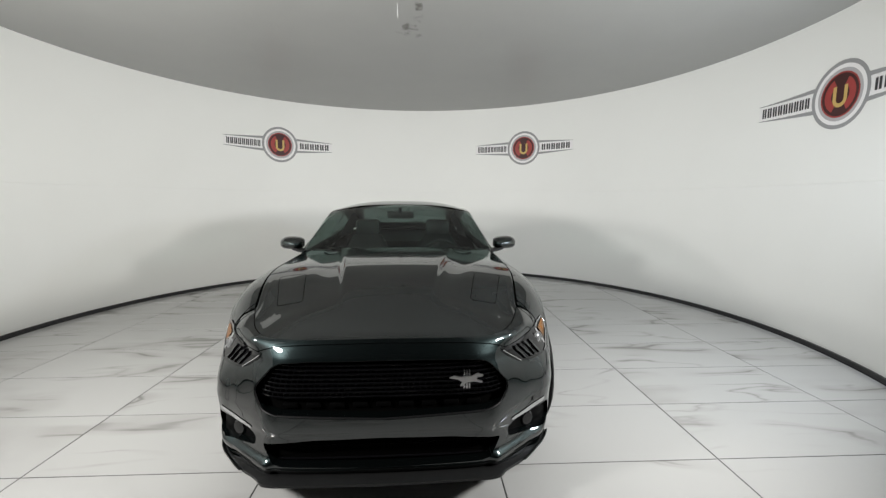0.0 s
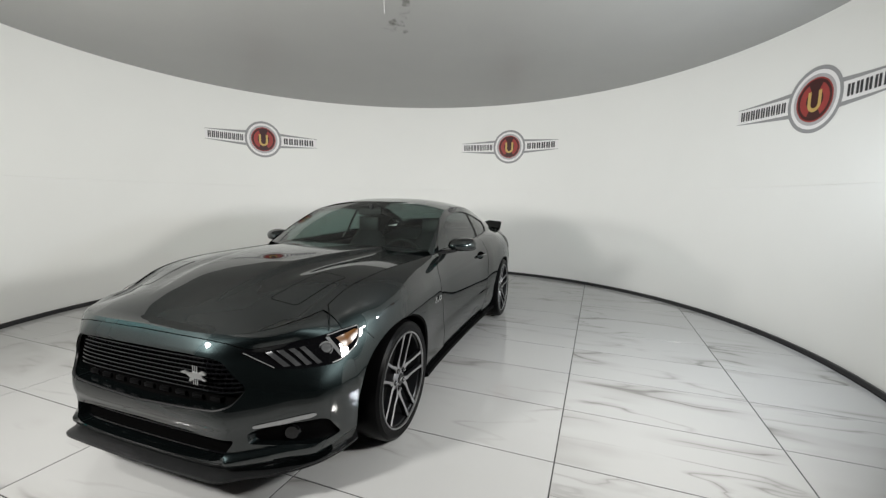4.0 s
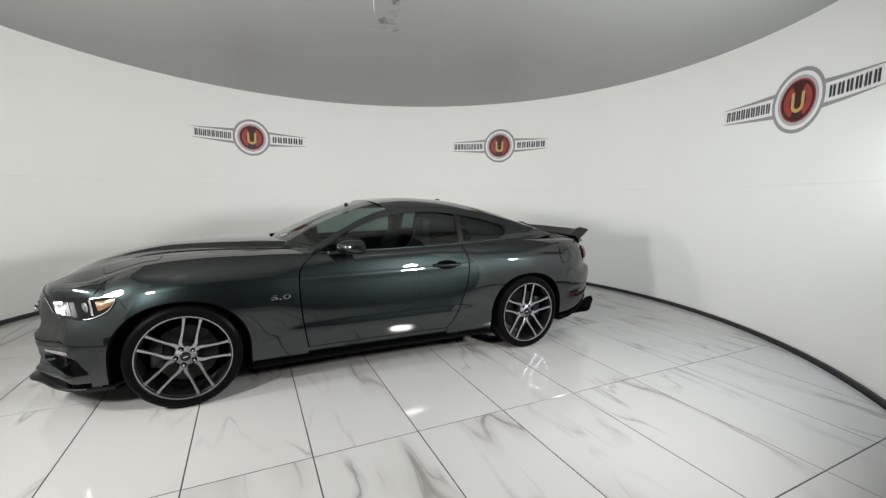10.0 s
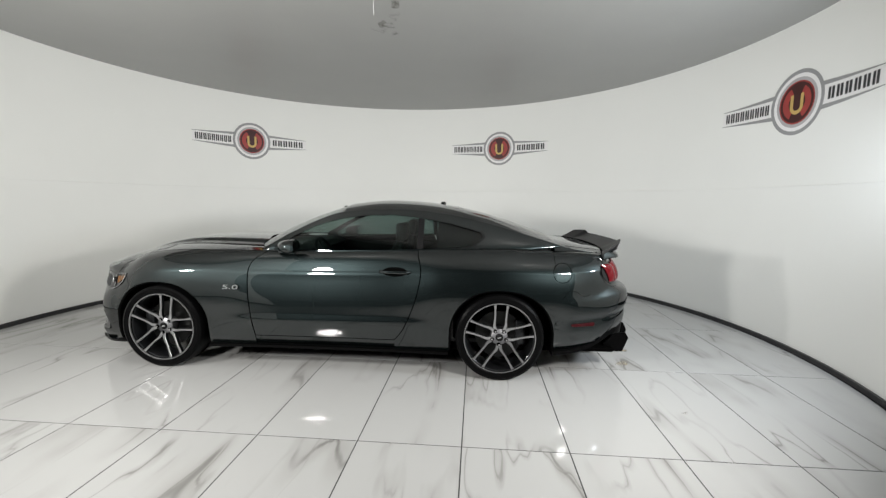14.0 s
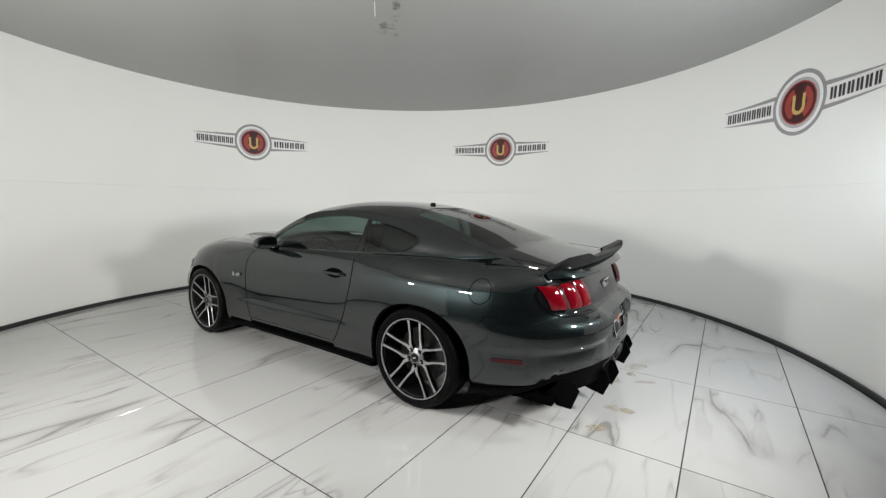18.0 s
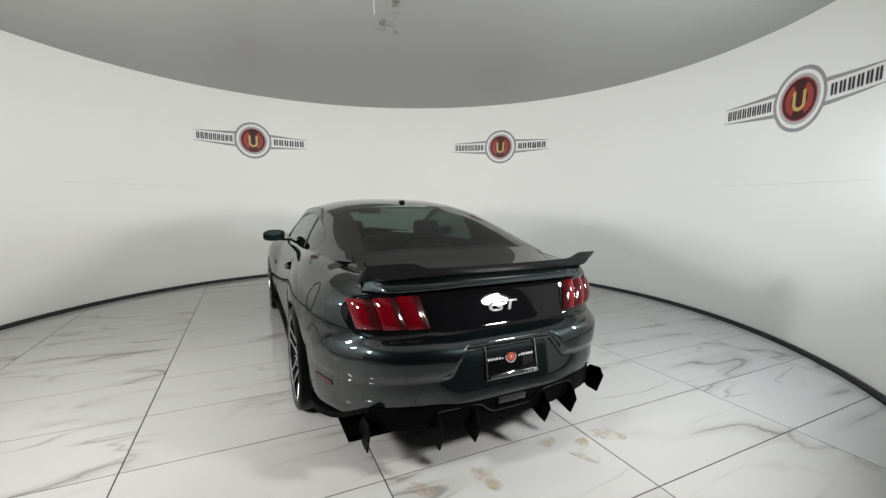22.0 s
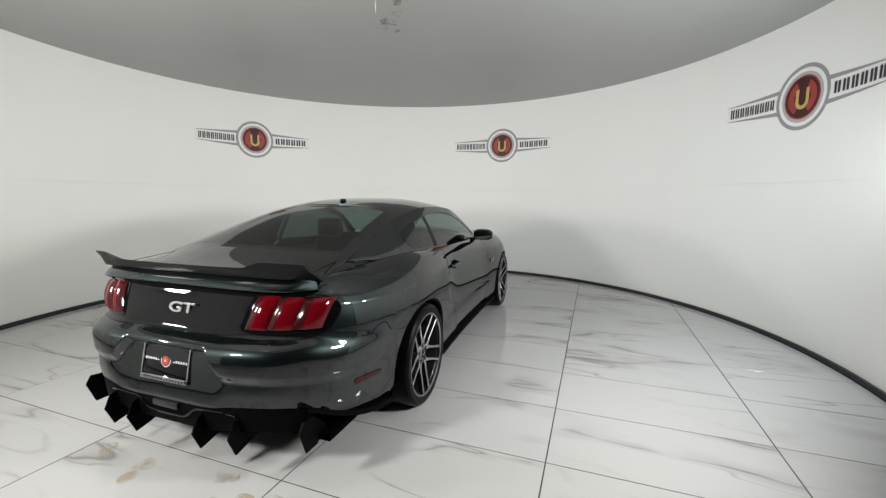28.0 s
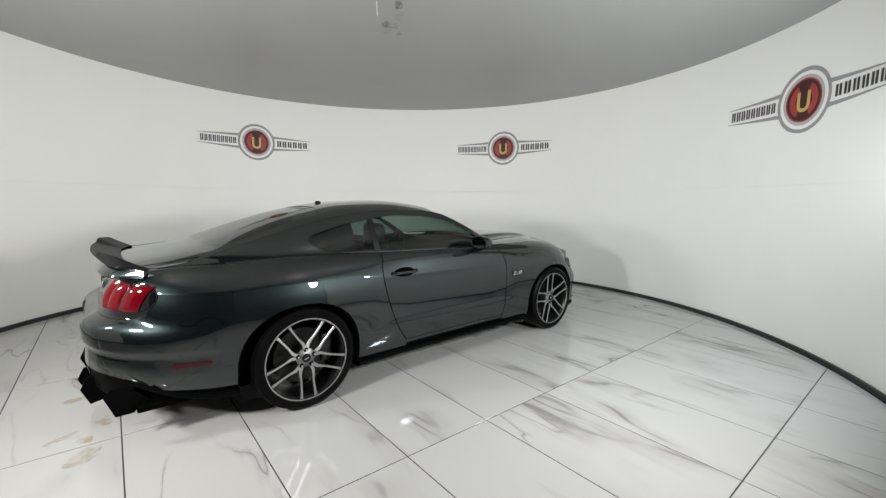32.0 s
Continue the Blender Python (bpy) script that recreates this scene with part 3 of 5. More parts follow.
def tail_base(y, z):
    p = wrap(y, z, XS_R, tail_plan, tail_x, tail_z0, tail_z1)
    # a sloping recess round the plate that runs on as a fold along the lower bumper
    a = abs(y)
    edge = table(a, (0.0, 0.660), (0.25, 0.660), (0.262, 0.658), (0.345, 0.554), (0.36, 0.548), (0.6, 0.540), (0.8, 0.515), (0.9, 0.500))
    d = lerp(0.20, 0.10, step(0.30, 0.46, a)) * max(0.0, z - lerp(0.412, 0.385, min(1.0, a / 0.9))) * step(edge + 0.024, edge - 0.024, z) * step(-1.80, -1.94, p.x) * lerp(1.0, 0.55, step(0.6, 0.88, a))
    ny = min(1.0, a / 0.91) ** 3
    p.x += d * math.sqrt(1 - ny * ny)
    p.y -= math.copysign(d * ny, y)
    return p


def rear_pt(y, z, off=0.0):
    p = tail_base(y, z)
    if off:
        e = 0.012
        f = tail_base
        n = (f(y, z + e) - f(y, z - e)).cross(f(y + e, z) - f(y - e, z))
        if n.length > 1e-9:
            n.normalize()
            p = p + n * off
    return p


def skin_pt(x, z, off=0.0):
    """The left flank at x and height z, round the corners of both bumpers."""
    if XS_R <= x <= XS_F:
        return side_pt(x, z, off)
    xs, plan, xn, z0f, z1f = (XS_F, nose_plan, nose_x, lambda v: Z0, nose_z1) if x > 0 else (XS_R, tail_plan, tail_x, tail_z0, tail_z1)
    lo, hi = 0.0, 0.95
    for _ in range(24):
        y = (lo + hi) / 2
        far = (wrap(y, z, xs, plan, xn, z0f, z1f).x - x) * (1 if x > 0 else -1)
        lo, hi = (y, hi) if far > 0 else (lo, y)
    p = front_pt(y, z, off) if x > 0 else rear_pt(y, z, off)
    return p


def wrap_mesh(pt, xs, ex, z0f, z1f, nt=190, nw=72):
    """The whole wrap as a grid of even arc steps; also the flat coordinates (y, z) of each vertex."""
    bm = bmesh.new()
    flat = {}
    rows = []
    e = 2 / ex
    for i in range(nt + 1):
        t = lerp(-math.pi / 2, math.pi / 2, i / nt)
        row = []
        for j in range(nw + 1):
            w = j / nw
            ys = section_y(xs, w)
            y = ys * math.copysign(abs(math.sin(t)) ** e, t)
            z0, z1 = z0f(y), z1f(y)
            z = lerp(z0, z1, w)
            v = bm.verts.new(pt(y, z))
            flat[v] = (y, z)
            row.append(v)
        rows.append(row)
    for i in range(nt):
        for j in range(nw):
            bm.faces.new((rows[i][j], rows[i][j + 1], rows[i + 1][j + 1], rows[i + 1][j]))
    return bm, flat


def cut_hole(bm, flat, poly, pt, depth, axis):
    """Opens the outline poly of (y, z) in a wrap, snaps the rim to it and turns the rim inwards."""
    dead = [f for f in bm.faces if inside((sum(flat[v][0] for v in f.verts) / len(f.verts), sum(flat[v][1] for v in f.verts) / len(f.verts)), poly)]
    rim = set()
    ds = set(dead)
    for f in dead:
        for e in f.edges:
            if any(g not in ds for g in e.link_faces):
                rim.add(e)
    rim_v = {v for e in rim for v in e.verts}
    bmesh.ops.delete(bm, geom=dead, context="FACES")
    n = len(poly)
    for v in rim_v:
        if not v.is_valid:
            continue
        p = Vector(flat[v])
        best, bd = None, 1e9
        for i in range(n):
            a, b = Vector(poly[i][:2]), Vector(poly[(i + 1) % n][:2])
            t = max(0, min(1, (p - a).dot(b - a) / max((b - a).length_squared, 1e-12)))
            c = a.lerp(b, t)
            if (c - p).length < bd:
                best, bd = c, (c - p).length
        flat[v] = (best.x, best.y)
        v.co = pt(best.x, best.y)
    edges = [e for e in rim if e.is_valid]
    ext = bmesh.ops.extrude_edge_only(bm, edges=edges)["geom"]
    for g in ext:
        if isinstance(g, bmesh.types.BMVert):
            g.co.x += axis * depth
            flat[g] = (g.co.y, g.co.z)
    gone = [v for v in bm.verts if not v.link_faces]
    bmesh.ops.delete(bm, geom=gone, context="VERTS")


def two_sided(half):
    """A symmetric outline from its half with y >= 0, given from the top centre round to the bottom centre."""
    return [(y, z) for y, z in half] + [(-y, z) for y, z in reversed(half) if y > 1e-6]


GRILLE = [tuple(p) for p in rounded(two_sided([(0, 0.715), (0.30, 0.712), (0.43, 0.703), (0.47, 0.682), (0.556, 0.584), (0.554, 0.55), (0.518, 0.502), (0.45, 0.482), (0, 0.462)]), 0.014)]
INTAKE = [tuple(p) for p in rounded(two_sided([(0, 0.378), (0.30, 0.373), (0.46, 0.357), (0.52, 0.346), (0.472, 0.268), (0.43, 0.257), (0, 0.248)]), 0.016)]
FOG_L = [tuple(p) for p in rounded([(0.556, 0.368), (0.60, 0.384), (0.79, 0.388), (0.812, 0.374), (0.838, 0.282), (0.80, 0.272), (0.66, 0.290), (0.562, 0.318)], 0.016)]
FOG_R = [(-y, z) for y, z in FOG_L][::-1]

bm, flat = wrap_mesh(front_pt, XS_F, 1.9, lambda v: Z0, nose_z1)
for hole in (GRILLE, INTAKE, FOG_L, FOG_R):
    cut_hole(bm, flat, hole, front_pt, 0.075 if hole is GRILLE else 0.06, -1)
front_bumper = part("front_bumper", bm, M_PAINT, car, "dark green nose and bumper cover")

bm, flat = wrap_mesh(rear_pt, XS_R, 2.1, tail_z0, tail_z1, 300, 110)
rear_bumper = part("rear_bumper", bm, M_PAINT, car, "dark green tail and bumper cover")


# hood
def hood_half(x):
    return y_top(x) - 0.004


def hood_z(x, y):
    a = abs(y)
    zc = table(x, (0.60, 1.007), (0.8, 1.010), (1.2, 1.004), (1.6, 0.974), (1.9, 0.918), (2.04, 0.875), (2.15, 0.820))
    h = hood_half(min(x, 1.72))
    ze = z_top(x)
    q = min(1.0, a / h)
    z = lerp(zc, ze, q**2.2)
    # raised centre that widens towards the screen
    half = table(x, (0.7, 0.43), (1.1, 0.365), (1.5, 0.285), (1.95, 0.22))
    fade = max(0.0, min(1.0, (2.0 - x) / 0.5))
    z += 0.022 * fade * (0.5 - 0.5 * math.tanh((a - half) / 0.0095))
    z -= 0.012 * fade * math.exp(-((a - half - 0.09) / 0.07) ** 2)
    return z


def cowl_x(y):
    return 0.78 - 0.42 * (abs(y) / 0.78) ** 2.2


def hood_mesh():
    """Lines from the cowl to the nose; the outermost follow the wings."""
    rows = []
    for i in range(181):
        s = math.sin(math.pi / 2 * (i / 180 * 2 - 1))
        xf = XS_F + (nose_x(1.0) - XS_F) * nose_plan(abs(s), 1.0) + 0.001
        yf = s * y_top(XS_F)
        fix = nose_z1(yf) - hood_z(xf, yf)
        row = []
        for j in range(49):
            t = j / 48
            x = lerp(cowl_x(s * 0.775), xf, t)
            y = s * (y_top(min(x, XS_F)) - 0.005)
            row.append((x, y, hood_z(x, y) + fix * step(0.45, 0.0, xf - x)))
        rows.append(row)
    return grid(rows)


def hood_full(x, y, off=0.0):
    """A point on the finished bonnet."""
    s = max(-1.0, min(1.0, y / (y_top(min(x, XS_F)) - 0.003)))
    xf = XS_F + (nose_x(1.0) - XS_F) * nose_plan(abs(s), 1.0) - 0.004
    yf = s * y_top(XS_F)
    return Vector((x, y, hood_z(x, y) + (nose_z1(yf) - hood_z(xf, yf)) * step(0.45, 0.0, xf - x) + off))


hood = part("hood", hood_mesh(), M_PAINT, car, "dark green bonnet with raised centre")


def hood_gap():
    """The front edge, dipping to the inner corners of the lamps."""
    pts = []
    for k in range(61):
        y = lerp(-0.565, 0.565, k / 60)
        z = table(abs(y), (0.0, 0.781), (0.35, 0.772), (0.47, 0.757), (0.52, 0.740), (0.565, 0.716))
        pts.append(front_pt(y, min(z, nose_z1(y) - 0.0005)) + Vector((0.0004, 0, 0.0006)))
    return tube(pts, 0.0022, 5)


def wing_gap(s):
    """The edge between bonnet and wing, down to the lamp."""
    side = [Vector((x, s * (y_top(x) - 0.0025), z_top(x) + 0.0005)) for x in [lerp(0.40, 1.74, k / 24) for k in range(25)]]
    tip = skin_pt(1.835, 0.752)
    low = Vector((tip.x, s * tip.y, tip.z))
    side += [side[-1].lerp(low, k / 6) + Vector((0.006, s * 0.010, 0.012)) * math.sin(math.pi * k / 6) for k in range(1, 7)]
    return tube(side, 0.0018, 5)


for s in (1, -1):
    part("hood_shut_line", wing_gap(s), M_DARK, car)
part("hood_shut_line", hood_gap(), M_DARK, car)


# greenhouse
def belt_y(x):
    return y_top(x)


def rail(x):
    """Roof rail at the side: (y, z)."""
    y = table(x, (0.55, 0.750), (0.28, 0.705), (0.0, 0.660), (-0.4, 0.630), (-0.8, 0.618), (-1.1, 0.613), (-1.5, 0.625), (-1.9, 0.66))
    z = table(x, (0.56, 0.985), (0.33, 1.115), (0.08, 1.232), (-0.06, 1.276), (-0.4, 1.302), (-0.7, 1.296), (-1.0, 1.257), (-1.3, 1.19), (-1.6, 1.105), (-1.9, 1.02))
    return y, z


def glass_pt(x, z, off=0.0):
    """The side of the cabin."""
    zb, yb = z_top(x) - 0.004, belt_y(x)
    yr, zr = rail(x)
    t = (z - zb) / max(zr - zb, 0.02)
    t = max(-0.1, min(1.1, t))
    return Vector((x, lerp(yb, yr, t) + 0.018 * 4 * t * (1 - t) + off, z))


DLO = [(0.49, 0.972), (0.40, 1.035), (0.31, 1.092), (0.17, 1.16), (-0.02, 1.222), (-0.25, 1.256), (-0.50, 1.264), (-0.75, 1.238), (-1.0, 1.192), (-1.23, 1.130), (-1.255, 1.112), (-1.20, 1.045), (-1.14, 1.02), (-0.9, 1.003), (-0.5, 0.985), (0.0, 0.973)]
DLO = resample(rounded(DLO, 0.02, 2), 72)


def cabin_outline(n=72):
    c = Vector((-0.35, 1.10))
    out = []
    # walk the same angles as the window outline, out to belt or rail
    for p in DLO:
        d = (p - c).normalized()
        best = None
        for k in range(1, 500):
            q = c + d * k * 0.004
            if q.y >= rail(q.x)[1] or q.y <= z_top(q.x) - 0.006 or q.x < -1.86 or q.x > 0.56:
                best = q
                break
        out.append(best)
    return out


CABIN = cabin_outline()
both("cabin_side_frame", lambda: band(CABIN, DLO, lambda a, b: glass_pt(a, b), 4), M_PAINT, car)


def side_glass(x0, x1):
    poly = [p for p in resample(DLO, 200)]
    clip = [Vector((max(x1, min(x0, p.x)), p.y)) for p in poly]
    clip = resample(clip, 60)
    c = (lerp(min(p.x for p in clip), max(p.x for p in clip), 0.55), sum(p.y for p in clip) / len(clip))
    return patch(clip, lambda a, b: glass_pt(a, b, -0.010), 4, c)


both("door_window", lambda: side_glass(0.6, -0.715), M_GLASS_DARK, car, "dark tinted door glass")
both("quarter_window", lambda: side_glass(-0.735, -1.4), M_GLASS_DARK, car, "dark tinted rear side glass")
both("pillar_trim", lambda: grid([[glass_pt(x, z, -0.006) for z in [lerp(0.985, 1.25, k / 8) for k in range(9)]] for x in (-0.70, -0.725, -0.75)]), M_BLACK, car)
both("window_trim", lambda: band(DLO, [lerp(p, Vector((-0.35, 1.10)), 0.025) for p in DLO], lambda a, b: glass_pt(a, b, 0.002), 2), M_GLOSSBLACK, car, "black window surround")


def screen_edge(t):
    """Side edge of the windscreen, from foot to top."""
    x = lerp(0.55, -0.07, t)
    y, z = rail(x)
    return Vector((x, y - 0.004, z - 0.002))


def windscreen():
    rows = []
    for i in range(25):
        t = i / 24
        e = screen_edge(t)
        cx = lerp(0.80, -0.05, t)
        cz = lerp(0.992, 1.346, t) + 0.030 * math.sin(math.pi * t)
        row = []
        for j in range(33):
            u = j / 32 * 2 - 1
            q = abs(u) ** 2.2
            row.append((lerp(cx, e.x, q), u * e.y, lerp(cz, e.z, q)))
        rows.append(row)
    return grid(rows)


part("windscreen", windscreen(), M_GLASS, car, "lightly tinted windscreen")


def roof_z(x, y):
    zc = table(x, (0.0, 1.333), (-0.06, 1.348), (-0.3, 1.376), (-0.5, 1.378), (-0.8, 1.358), (-1.0, 1.326), (-1.1, 1.304))
    yr, zr = rail(x)
    return lerp(zc, zr, min(1.0, abs(y) / yr) ** 2.9)


def roof_mesh():
    rows = []
    for i in range(31):
        t = i / 30
        row = []
        for j in range(41):
            u = j / 40 * 2 - 1
            q = abs(u) ** 2.2
            xf, xr = lerp(-0.055, -0.075, q), lerp(-1.0, -1.08, q)
            x = lerp(xf, xr, t)
            y = u * rail(x)[0]
            row.append((x, y, roof_z(x, y)))
        rows.append(row)
    return grid(rows)


part("roof", roof_mesh(), M_PAINT, car)


def back_pt(u, t):
    q = abs(u) ** 2.2
    qz = abs(u) ** 3.2
    ex = lerp(-1.08, -1.80, t)
    ey, ez = rail(ex)
    cx, cz = lerp(-1.006, -1.86, t), table(t, (0, 1.320), (0.3, 1.262), (0.6, 1.185), (0.85, 1.112), (1.0, 1.07))
    return Vector((lerp(cx, ex, q), u * ey, lerp(cz, ez, qz)))


def back_u(t):
    """Half width of the rear window, as a share of the roof rail."""
    return lerp(0.80, 0.885, t)


def back_strip(sel, t0, t1, nu, nt):
    """A strip of the rear screen between the shares that sel(t) gives."""
    rows = []
    for i in range(nt + 1):
        t = lerp(t0, t1, i / nt)
        u0, u1 = sel(t)
        rows.append([back_pt(lerp(u0, u1, j / nu), t) for j in range(nu + 1)])
    return grid(rows)


part("rear_window", back_strip(lambda t: (-back_u(t), back_u(t)), 0.03, 0.955, 24, 16), M_GLASS_REAR, car, "dark tinted rear window")
both("rear_window_pillar", lambda: back_strip(lambda t: (back_u(t), 1.0), 0.0, 1.0, 6, 16), M_PAINT, car)
part("rear_window_sill", back_strip(lambda t: (-back_u(t), back_u(t)), 0.955, 1.0, 24, 4), M_PAINT, car)
part("rear_window_header", back_strip(lambda t: (-back_u(t), back_u(t)), 0.0, 0.03, 24, 1), M_GLOSSBLACK, car)


def deck_mesh():
    rows = []
    for i in range(25):
        t = i / 24
        row = []
        for j in range(41):
            u = j / 40 * 2 - 1
            q = abs(u) ** 2.2
            a = back_pt(u, 1.0)
            yb = u * 0.66
            b = Vector((rear_pt(yb, 0.98).x + 0.004, yb, tail_z1(yb)))
            p = a.lerp(b, t)
            p.z = lerp(a.z, b.z, t) - 0.010 * math.sin(math.pi * t)
            row.append(p)
        rows.append(row)
    return grid(rows)


part("boot_lid", deck_mesh(), M_PAINT, car)


def shoulder_fill():
    """The rear shoulder between the edge of the boot lid and the top of the tail."""
    rows = []
    a = back_pt(1.0, 1.0)
    b = Vector((rear_pt(0.66, 0.98).x + 0.004, 0.66, tail_z1(0.66)))
    ys = y_top(XS_R)
    for k in range(25):
        t = k / 24
        p = a.lerp(b, t) + Vector((0, 0, -0.010 * math.sin(math.pi * t) - 0.001))
        lo, hi = 0.5, 1.0
        for _ in range(20):
            q = (lo + hi) / 2
            far = XS_R + (tail_x(1.0) - XS_R) * tail_plan(q, 1.0) < p.x
            lo, hi = (q, hi) if far else (lo, q)
        o = Vector((p.x, max(ys * q, p.y + 0.001), tail_z1(ys * q) - 0.001))
        m = p.lerp(o, 0.5) + Vector((0, 0, -0.20 * (p.z - o.z)))
        rows.append([p, p.lerp(m, 0.5), m, m.lerp(o, 0.5), o])
    return grid(rows)


both("rear_shoulder", shoulder_fill, M_PAINT, car)


# dark inner shell behind the shut lines and under the floor
def inner_shell(side):
    bm = bmesh.new()
    rows = []
    for k in range(41):
        x = lerp(1.70, -1.70, k / 40)
        row = []
        for s in (1, -1):
            seq = [(section_y(x, w) - 0.03, max(lerp(Z0, z_top(x) - 0.03, w), arch_z(x, 0))) for w in (0.0, 0.3, 0.6, 0.8, 0.9, 0.96)]
            row += [(x, s * y, z) for y, z in (seq if s == 1 else seq[::-1])]
        rows.append(row)
    half = len(rows[0]) // 2
    add_grid(bm, [r[:half] if side == 1 else r[half:] for r in rows])
    return bm


def under_box(*size):
    bm = bmesh.new()
    add_box(bm, *size)
    return bm


for side in (1, -1):
    part("inner_panel", inner_shell(side), M_DARK, car, "black inner side panel")
part("floor_pan", under_box(0, 0, 0.20, 2.0, 1.7, 0.03), M_DARK, car, "black underbody")
part("chassis", under_box(0, 0, 0.30, 4.1, 1.0, 0.10), M_DARK, car, "black underbody")
# boxes added between the wheels so no lit floor shows through the arches
for ax in (AXLE, -AXLE):
    part("arch_shade_box", under_box(ax, 0, 0.41, 0.92, 1.16, 0.52), M_DARK, car)
part("floor_cover", under_box(0, 0, 0.17, 2.2, 1.30, 0.06), M_DARK, car)
# added black boxes that block light under nose and tail, standing in for shadow
part("front_shade_box", under_box(1.86, 0, 0.190, 0.50, 1.20, 0.02), M_DARK, car)
part("front_shade_box", under_box(1.72, 0, 0.188, 0.30, 1.56, 0.02), M_DARK, car)
part("rear_shade_box", under_box(-2.00, 0, 0.225, 0.52, 1.60, 0.03), M_DARK, car)


# ---- wheels ----
def tyre_mesh():
    prof = [(0.262, -0.09), (0.292, -0.112), (0.315, -0.120), (0.332, -0.108), (0.340, -0.08), (0.340, 0.08), (0.332, 0.108), (0.315, 0.120), (0.297, 0.119), (0.282, 0.119), (0.276, 0.114), (0.262, 0.10)]
    return lathe(prof, 72)


def wheel(front, roll):
    w = new("wheel")
    w["label"] = "black tyre on split-spoke machined alloy rim"
    part("tyre", tyre_mesh(), M_TYRE, w, "black low-profile tyre")
    part("rim", lathe([(0.272, 0.114), (0.284, 0.113), (0.285, 0.108), (0.279, 0.098), (0.270, 0.09), (0.262, 0.04), (0.252, -0.05), (0.270, -0.10), (0.276, -0.1)], 72), M_ALLOYDARK, w)
    part("rim_edge", lathe([(0.2755, 0.108), (0.2775, 0.1165), (0.2835, 0.1175), (0.2865, 0.108)], 72), M_ALLOY, w, "bright machined rim edge")
    for k in range(5):
        base = Matrix.Rotation(radians(-(72 * k + 90 + roll)), 4, "Y")
        bm = bmesh.new()
        bf = bmesh.new()
        for s in (-1, 1):
            # two arms a spoke, each rooted at a lug seat it shares with its neighbour
            pts = [(0.034, s * 0.0165, 0.080, 0.0075), (0.050, s * 0.0260, 0.082, 0.0098), (0.072, s * 0.0375, 0.085, 0.0140), (0.096, s * 0.0455, 0.088, 0.0112), (0.122, s * 0.0445, 0.0905, 0.0088), (0.150, s * 0.0432, 0.094, 0.0078), (0.195, s * 0.0445, 0.101, 0.0076), (0.240, s * 0.0470, 0.107, 0.0084), (0.277, s * 0.0510, 0.113, 0.0118)]
            for target, inset, dz in ((bm, 0.0, -0.035), (bf, 0.0018, 0.0)):
                rows = []
                for r, o, h, hw in pts:
                    hw = hw - inset
                    if target is bm:
                        rows.append([base @ Vector((r, h + dz, o - hw * 0.6)), base @ Vector((r, h - 0.003, o - hw)), base @ Vector((r, h - 0.003, o + hw)), base @ Vector((r, h + dz, o + hw * 0.6))])
                    else:
                        rows.append([base @ Vector((r, h - 0.0030, o - hw - 0.002)), base @ Vector((r, h, o - hw)), base @ Vector((r, h, o + hw)), base @ Vector((r, h - 0.0030, o + hw + 0.002))])
                add_grid(target, rows)
        part("spoke", bm, M_ALLOYDARK, w)
        part("spoke_face", bf, M_ALLOY, w, "machined spoke face")
    part("hub", lathe([(0.0, 0.086), (0.034, 0.086), (0.040, 0.083), (0.052, 0.080), (0.066, 0.072), (0.070, 0.05), (0.070, 0.0)], 40), M_HUB, w, "machined hub face")
    part("hub_cap", lathe([(0.0, 0.0915), (0.027, 0.0915), (0.031, 0.088), (0.031, 0.080)], 28), M_GLOSSBLACK, w, "black hub cap")
    part("cap_badge", box(0, 0.0925, 0, 0.030, 0.002, 0.009, Matrix.Rotation(0.3, 4, "Y"), 0.0008), M_CHROME, w)
    for k in range(5):
        a = radians(72 * k + 54 + roll)
        at = Matrix.Translation((0.059 * math.cos(a), 0, 0.059 * math.sin(a)))
        seat_ring = part("lug_seat", lathe([(0.0, 0.0825), (0.014, 0.0845), (0.0165, 0.083), (0.0165, 0.065)], 20, at), M_DARK, w, "dark lug seat")
        part("lug_nut", lathe([(0.0, 0.098), (0.006, 0.098), (0.0095, 0.094), (0.0095, 0.078)], 6, at), M_CHROME, w, "chrome lug nut")
    # rim a little smaller than the tyre's bead
    for o in w.children:
        if not o.name.startswith("tyre"):
            o.data.transform(Matrix.Diagonal((0.965, 1, 0.965, 1)))
    part("brake_disc", lathe([(0.07, 0.0), (0.185, 0.0), (0.188, -0.004), (0.188, -0.026), (0.185, -0.03), (0.07, -0.03)], 48), M_DISC, w, "steel brake disc")
    part("caliper", box(0.165 if front else -0.165, -0.012, 0.02, 0.075, 0.075, 0.19, None, 0.012), M_ALLOYDARK, w, "dark brake caliper")
    return w


WHEEL_Y = (0.815, 0.835)
for x, yy, fr in ((AXLE, WHEEL_Y[0], True), (-AXLE, WHEEL_Y[1], False)):
    for s in (1, -1):
        w = wheel(fr, (12 if s == 1 else -8) if fr else (2 if s == 1 else 36))
        w.parent = car
        w.matrix_basis = pose(x, s * yy, HUB_Z, 0, 0, 0 if s == 1 else 180)


# ---- grille, lamps and front trim ----
def inset_panel(poly, pt, dx, material, name, label, shrink=1.02):
    c = sum((Vector(p) for p in poly), Vector((0, 0))) / len(poly)
    q = [c + (Vector(p) - c) * shrink for p in poly]
    return part(name, patch(q, lambda y, z: pt(y, z) + Vector((dx, 0, 0)), 4), material, car, label)


